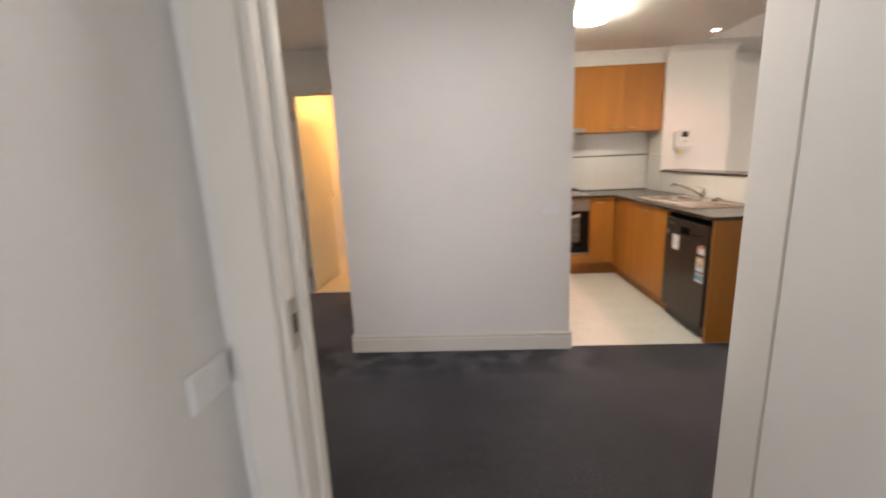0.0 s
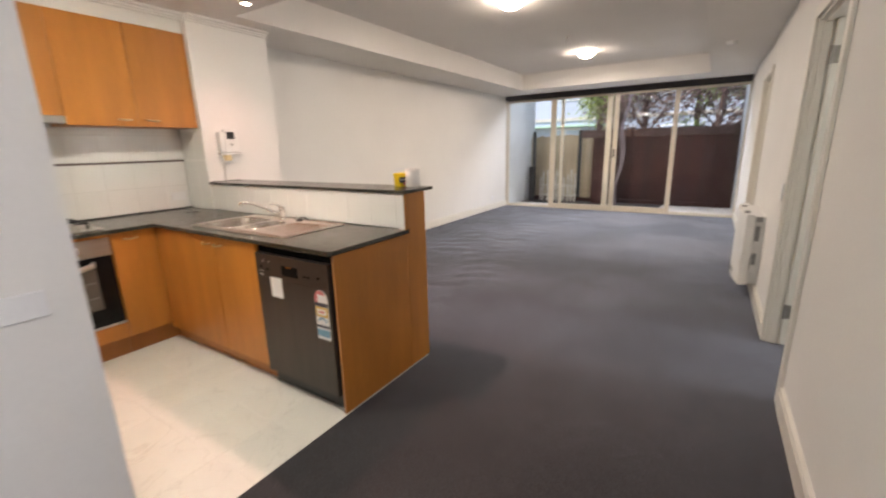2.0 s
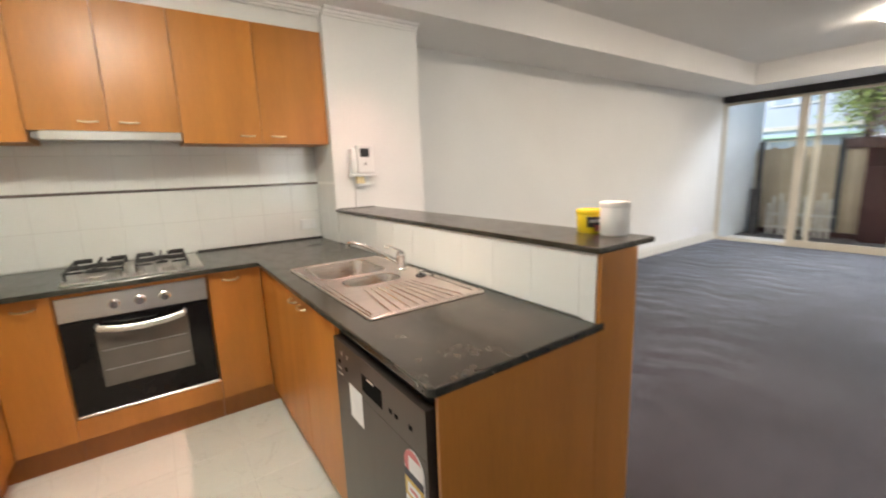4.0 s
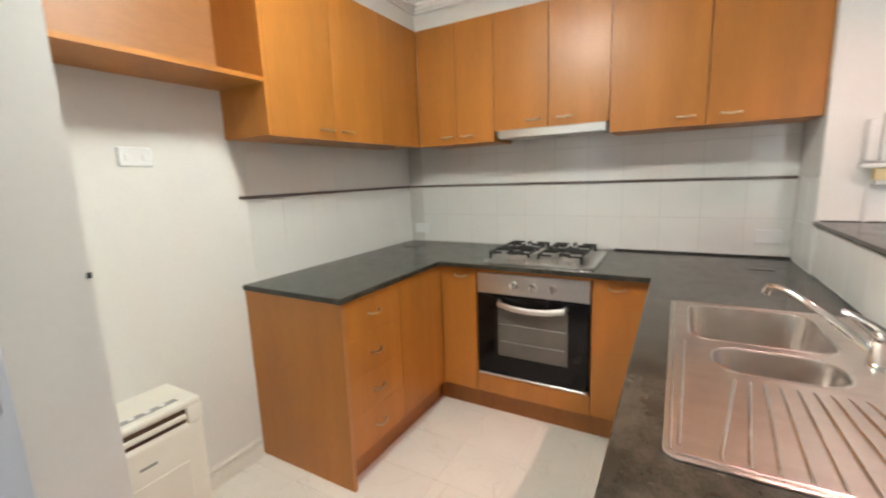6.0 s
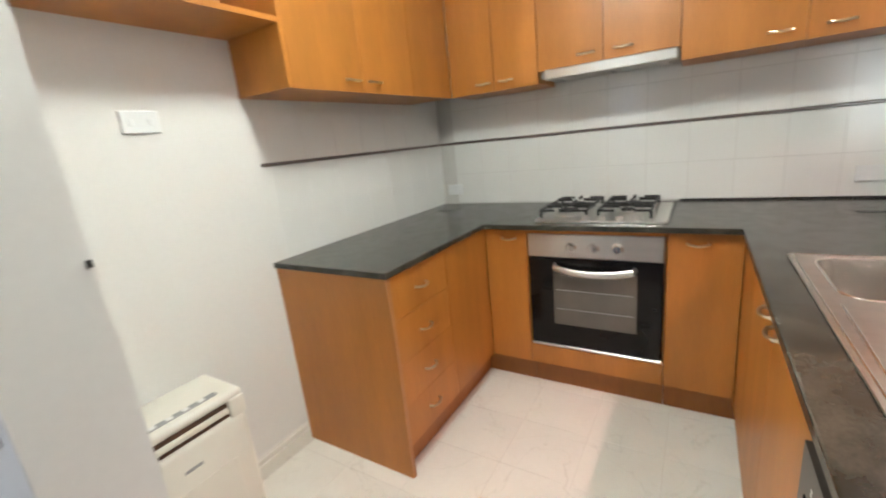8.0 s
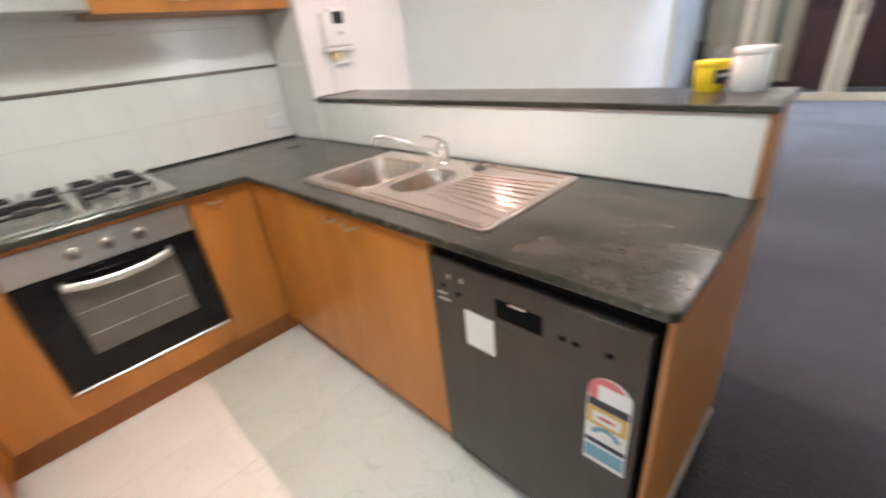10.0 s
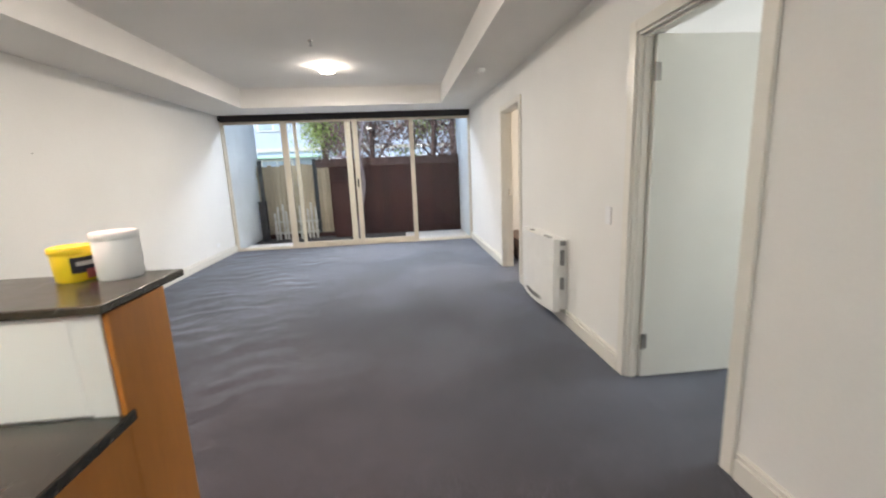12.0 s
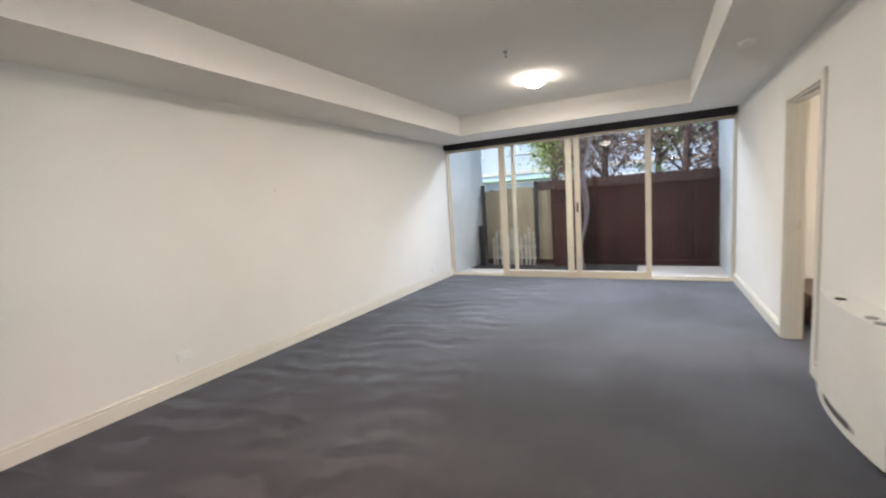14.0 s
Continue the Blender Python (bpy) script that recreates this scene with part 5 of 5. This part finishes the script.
_cap = part("brush_capping", brush_cap(2.02, 5.2), BRUSH, fence, "ragged twig capping")
tagged(_cap, kind="stuff")
# Pale uprights stand for streaks of dappled sunlight on the fence.
_pk = thing("sun_streak_pickets", (11.72, 5.8, -0.03), "low pale pickets drawn for dappled sunlight in front of the fence", "garden fence")
for _q in range(11):
    _yq = 5.22 + _q * 0.088 + 0.012 * math.sin(_q * 2.9)
    part("picket", boxes((11.70, 11.715, _yq, _yq + 0.05, -0.028, 0.66 + 0.10 * math.sin(_q * 1.7)), bevel=0.004), PICKET, _pk)
part("rail", boxes((11.716, 11.735, 5.20, 6.16, 0.1, 0.14)), PICKET, _pk)
part("rail", boxes((11.716, 11.735, 5.20, 6.16, 0.34, 0.38)), PICKET, _pk)
_sb = thing("storage_box", (11.76, 4.60, -0.028), "tall dark stained box against the fence", "box")
part("case", boxes((11.62, 11.92, 4.40, 4.84, -0.028, 1.17), bevel=0.008), FENCE, _sb)
part("lid", boxes((11.60, 11.925, 4.38, 4.86, 1.171, 1.20), bevel=0.006), FENCE, _sb)
_gt = thing("garden_tree", (11.42, 4.24, -0.03), "slender silvery twisted stems in the garden bed", "tree")
for _o1, _o2, _rr in ((0.0, 0.0, 0.030), (0.05, 0.045, 0.022), (-0.04, -0.02, 0.018)):
    part("stem", tube([(11.42 + _o1, 4.24 + _o2 + 0.05 * math.sin(0.9 * _q + 8 * _o1) - 0.012 * _q, -0.03 + 0.20 * _q) for _q in range(15)], _rr, 8, [1.25] + [1.0 - 0.035 * _q for _q in range(14)]), TRUNK, _gt, "pale twisted stem", True)
_pt = thing("planter_post", (11.62, 6.33, -0.028), "short dark timber post beside the courtyard wall", "post")
part("post", boxes((11.56, 11.68, 6.25, 6.39, -0.028, 0.80), bevel=0.008), CHAR, _pt)
part("cap", boxes((11.55, 11.69, 6.24, 6.40, 0.801, 0.83), bevel=0.006), CHAR, _pt)


def leaves(bm, centre, spread, count, size, r):
    for _ in range(count):
        d = Vector((r.gauss(0, 1), r.gauss(0, 1), r.gauss(0, 1)))
        p = Vector(centre) + Vector((d.x * spread[0], d.y * spread[1], d.z * spread[2])) * 0.55
        m = Matrix.Translation(p) @ Euler((r.uniform(0, 6), r.uniform(0, 6), r.uniform(0, 6))).to_matrix().to_4x4()
        s = size * r.uniform(0.6, 1.4)
        vs = [bm.verts.new(m @ Vector(v)) for v in ((-s, 0, 0), (-0.2 * s, 0.42 * s, 0.08 * s), (s, 0, 0), (-0.2 * s, -0.42 * s, 0.08 * s))]
        bm.faces.new(vs)


def tree(x, y, h, seed, mat=LEAF, dense=1.0, label="dark street tree behind the fence"):
    r = random.Random(seed)
    t = thing("tree", (x, y, -0.14), label, "tree", "trees behind the fence")
    lean = r.uniform(-0.25, 0.25)
    trunk = [(x + lean * (k / 5) ** 2 * 0.4 + r.uniform(-0.05, 0.05), y + lean * (k / 5) + r.uniform(-0.06, 0.06), -0.14 + h * k / 5) for k in range(6)]
    bms = [tube(trunk, 0.085, 9, [1.25, 1.0, 0.85, 0.7, 0.5, 0.25])]
    crown = bmesh.new()
    for k in range(int(19 * dense) + 3):
        u = r.uniform(0.30, 1.0)
        i = min(int(u * 5), 4)
        a, b = Vector(trunk[i]), Vector(trunk[i + 1])
        s = a.lerp(b, u * 5 - i)
        ang, ln = r.uniform(0, math.tau), r.uniform(0.35, 1.0) * (1.25 - 0.6 * u)
        e = s + Vector((math.cos(ang) * ln, math.sin(ang) * ln, r.uniform(0.35, 1.1)))
        mid = s.lerp(e, 0.5) + Vector((0, 0, 0.1))
        bms.append(tube([s, mid, e], 0.026, 6, [1.0, 0.7, 0.3]))
        leaves(crown, e, (0.42, 0.42, 0.34), int(210 * dense), 0.05, r)
        leaves(crown, mid, (0.34, 0.34, 0.34), int(110 * dense), 0.045, r)
    part("trunk", merged(*bms), BARK, t, "rough dark trunk and limbs", True)
    part("crown", crown, mat, t, "thin leafy crown with gaps")
    return t


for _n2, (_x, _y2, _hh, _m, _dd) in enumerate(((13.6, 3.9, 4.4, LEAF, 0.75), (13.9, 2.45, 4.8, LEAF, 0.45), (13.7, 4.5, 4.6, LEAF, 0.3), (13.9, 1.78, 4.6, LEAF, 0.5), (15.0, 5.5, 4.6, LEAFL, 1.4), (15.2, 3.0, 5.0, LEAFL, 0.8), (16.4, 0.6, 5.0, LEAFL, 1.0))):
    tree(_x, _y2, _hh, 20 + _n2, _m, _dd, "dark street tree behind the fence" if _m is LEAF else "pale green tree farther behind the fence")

# building across the way
_bd = thing("apartment_building", (40, 8, -0.14), "pale blue-white apartment building across the way", "building")
part("wall", boxes((34, 46, -30, 48, -0.14, 15.0)), FACADE, _bd)
part("roof", boxes((33.7, 46.3, -30.3, 48.3, 15.0, 15.4)), GREYP, _bd)
part("awning", boxes((33.2, 34.0, 9.0, 15.5, 2.6, 2.72)), GREENB, _bd, "green awning band")
for _lv in range(4):
    part("string_course", boxes((33.88, 33.998, -30, 48, 3.05 + _lv * 3.6, 3.30 + _lv * 3.6)), PICKET, _bd, "pale floor band")
    for _cx in range(19):
        _y2 = -27.0 + _cx * 3.8
        _wn = part("window", boxes((33.93, 33.995, _y2, _y2 + 2.2, 0.9 + _lv * 3.6, 2.5 + _lv * 3.6)), WHITEP, _bd)
        part("pane", boxes((33.90, 33.929, _y2 + 0.08, _y2 + 1.06, 0.98 + _lv * 3.6, 2.42 + _lv * 3.6), (33.90, 33.929, _y2 + 1.14, _y2 + 2.12, 0.98 + _lv * 3.6, 2.42 + _lv * 3.6)), FARGLASS, _wn)

# ---- tiles ----


def tile_mesh(w, h, d, mat, name):
    bm = boxes((-w / 2, w / 2, -h / 2, h / 2, 0, d), bevel=0.0007)
    bmesh.ops.recalc_face_normals(bm, faces=bm.faces)
    me = bpy.data.meshes.new(name)
    bm.to_mesh(me)
    bm.free()
    me.materials.append(mat)
    return me


def lay(me, m, parent):
    ob = new("tile", me)
    ob.parent = parent
    ob.matrix_basis = m


_ft = tile_mesh(0.2988, 0.2988, 0.006, TILEF, "tile")
for _ix in range(6):
    for _iy in range(8):
        _cx, _cy = 0.86 + 0.15 + 0.30 * _ix, 3.935 + 0.15 + 0.30 * _iy
        if _cy - 0.15 < 4.05 and _cx - 0.15 < 1.652 - 0.30:
            continue
        lay(_ft, pose(_cx, _cy, -0.006), kitchen_floor)
_wt = tile_mesh(0.1974, 0.1974, 0.006, TILEW, "tile")
ROWSZ = (1.006, 1.206, 1.424, 1.624)
for _z in ROWSZ:
    for _ix in range(12):
        _cx = 3.178 - 0.1 - 0.2 * _ix
        if _cx > 0.9:
            lay(_wt, pose(_cx, 6.3795, _z, 90, 0, 0), wall_kitchen)
    for _ix in range(7):
        lay(_wt, pose(0.8605, 6.372 - 0.1 - 0.2 * _ix, _z, 90, 0, 90), wall_core)
    lay(_wt, pose(3.1915, 6.275, _z, 90, 0, -90), wall_pier)
_wt2 = tile_mesh(0.1484, 0.1984, 0.006, TILEW, "tile")
for _z in ROWSZ:
    lay(_wt2, pose(3.1915, 6.098, _z, 90, 0, -90), wall_pier)
_wt3 = tile_mesh(0.1984, 0.200, 0.006, TILEW, "tile")
for _ix in range(10):
    lay(_wt3, pose(3.1975, 6.012 - 0.1 - 0.2 * _ix, 1.0055, 90, 0, -90), bar_wall)
structure("trim_tile_rail", boxes((0.868, 3.184, 6.366, 6.3795, 1.307, 1.322), (0.8605, 0.874, 4.93, 6.366, 1.307, 1.322), bevel=0.003), RAIL, "thin dark pencil tile line round the kitchen walls", "tile trim")
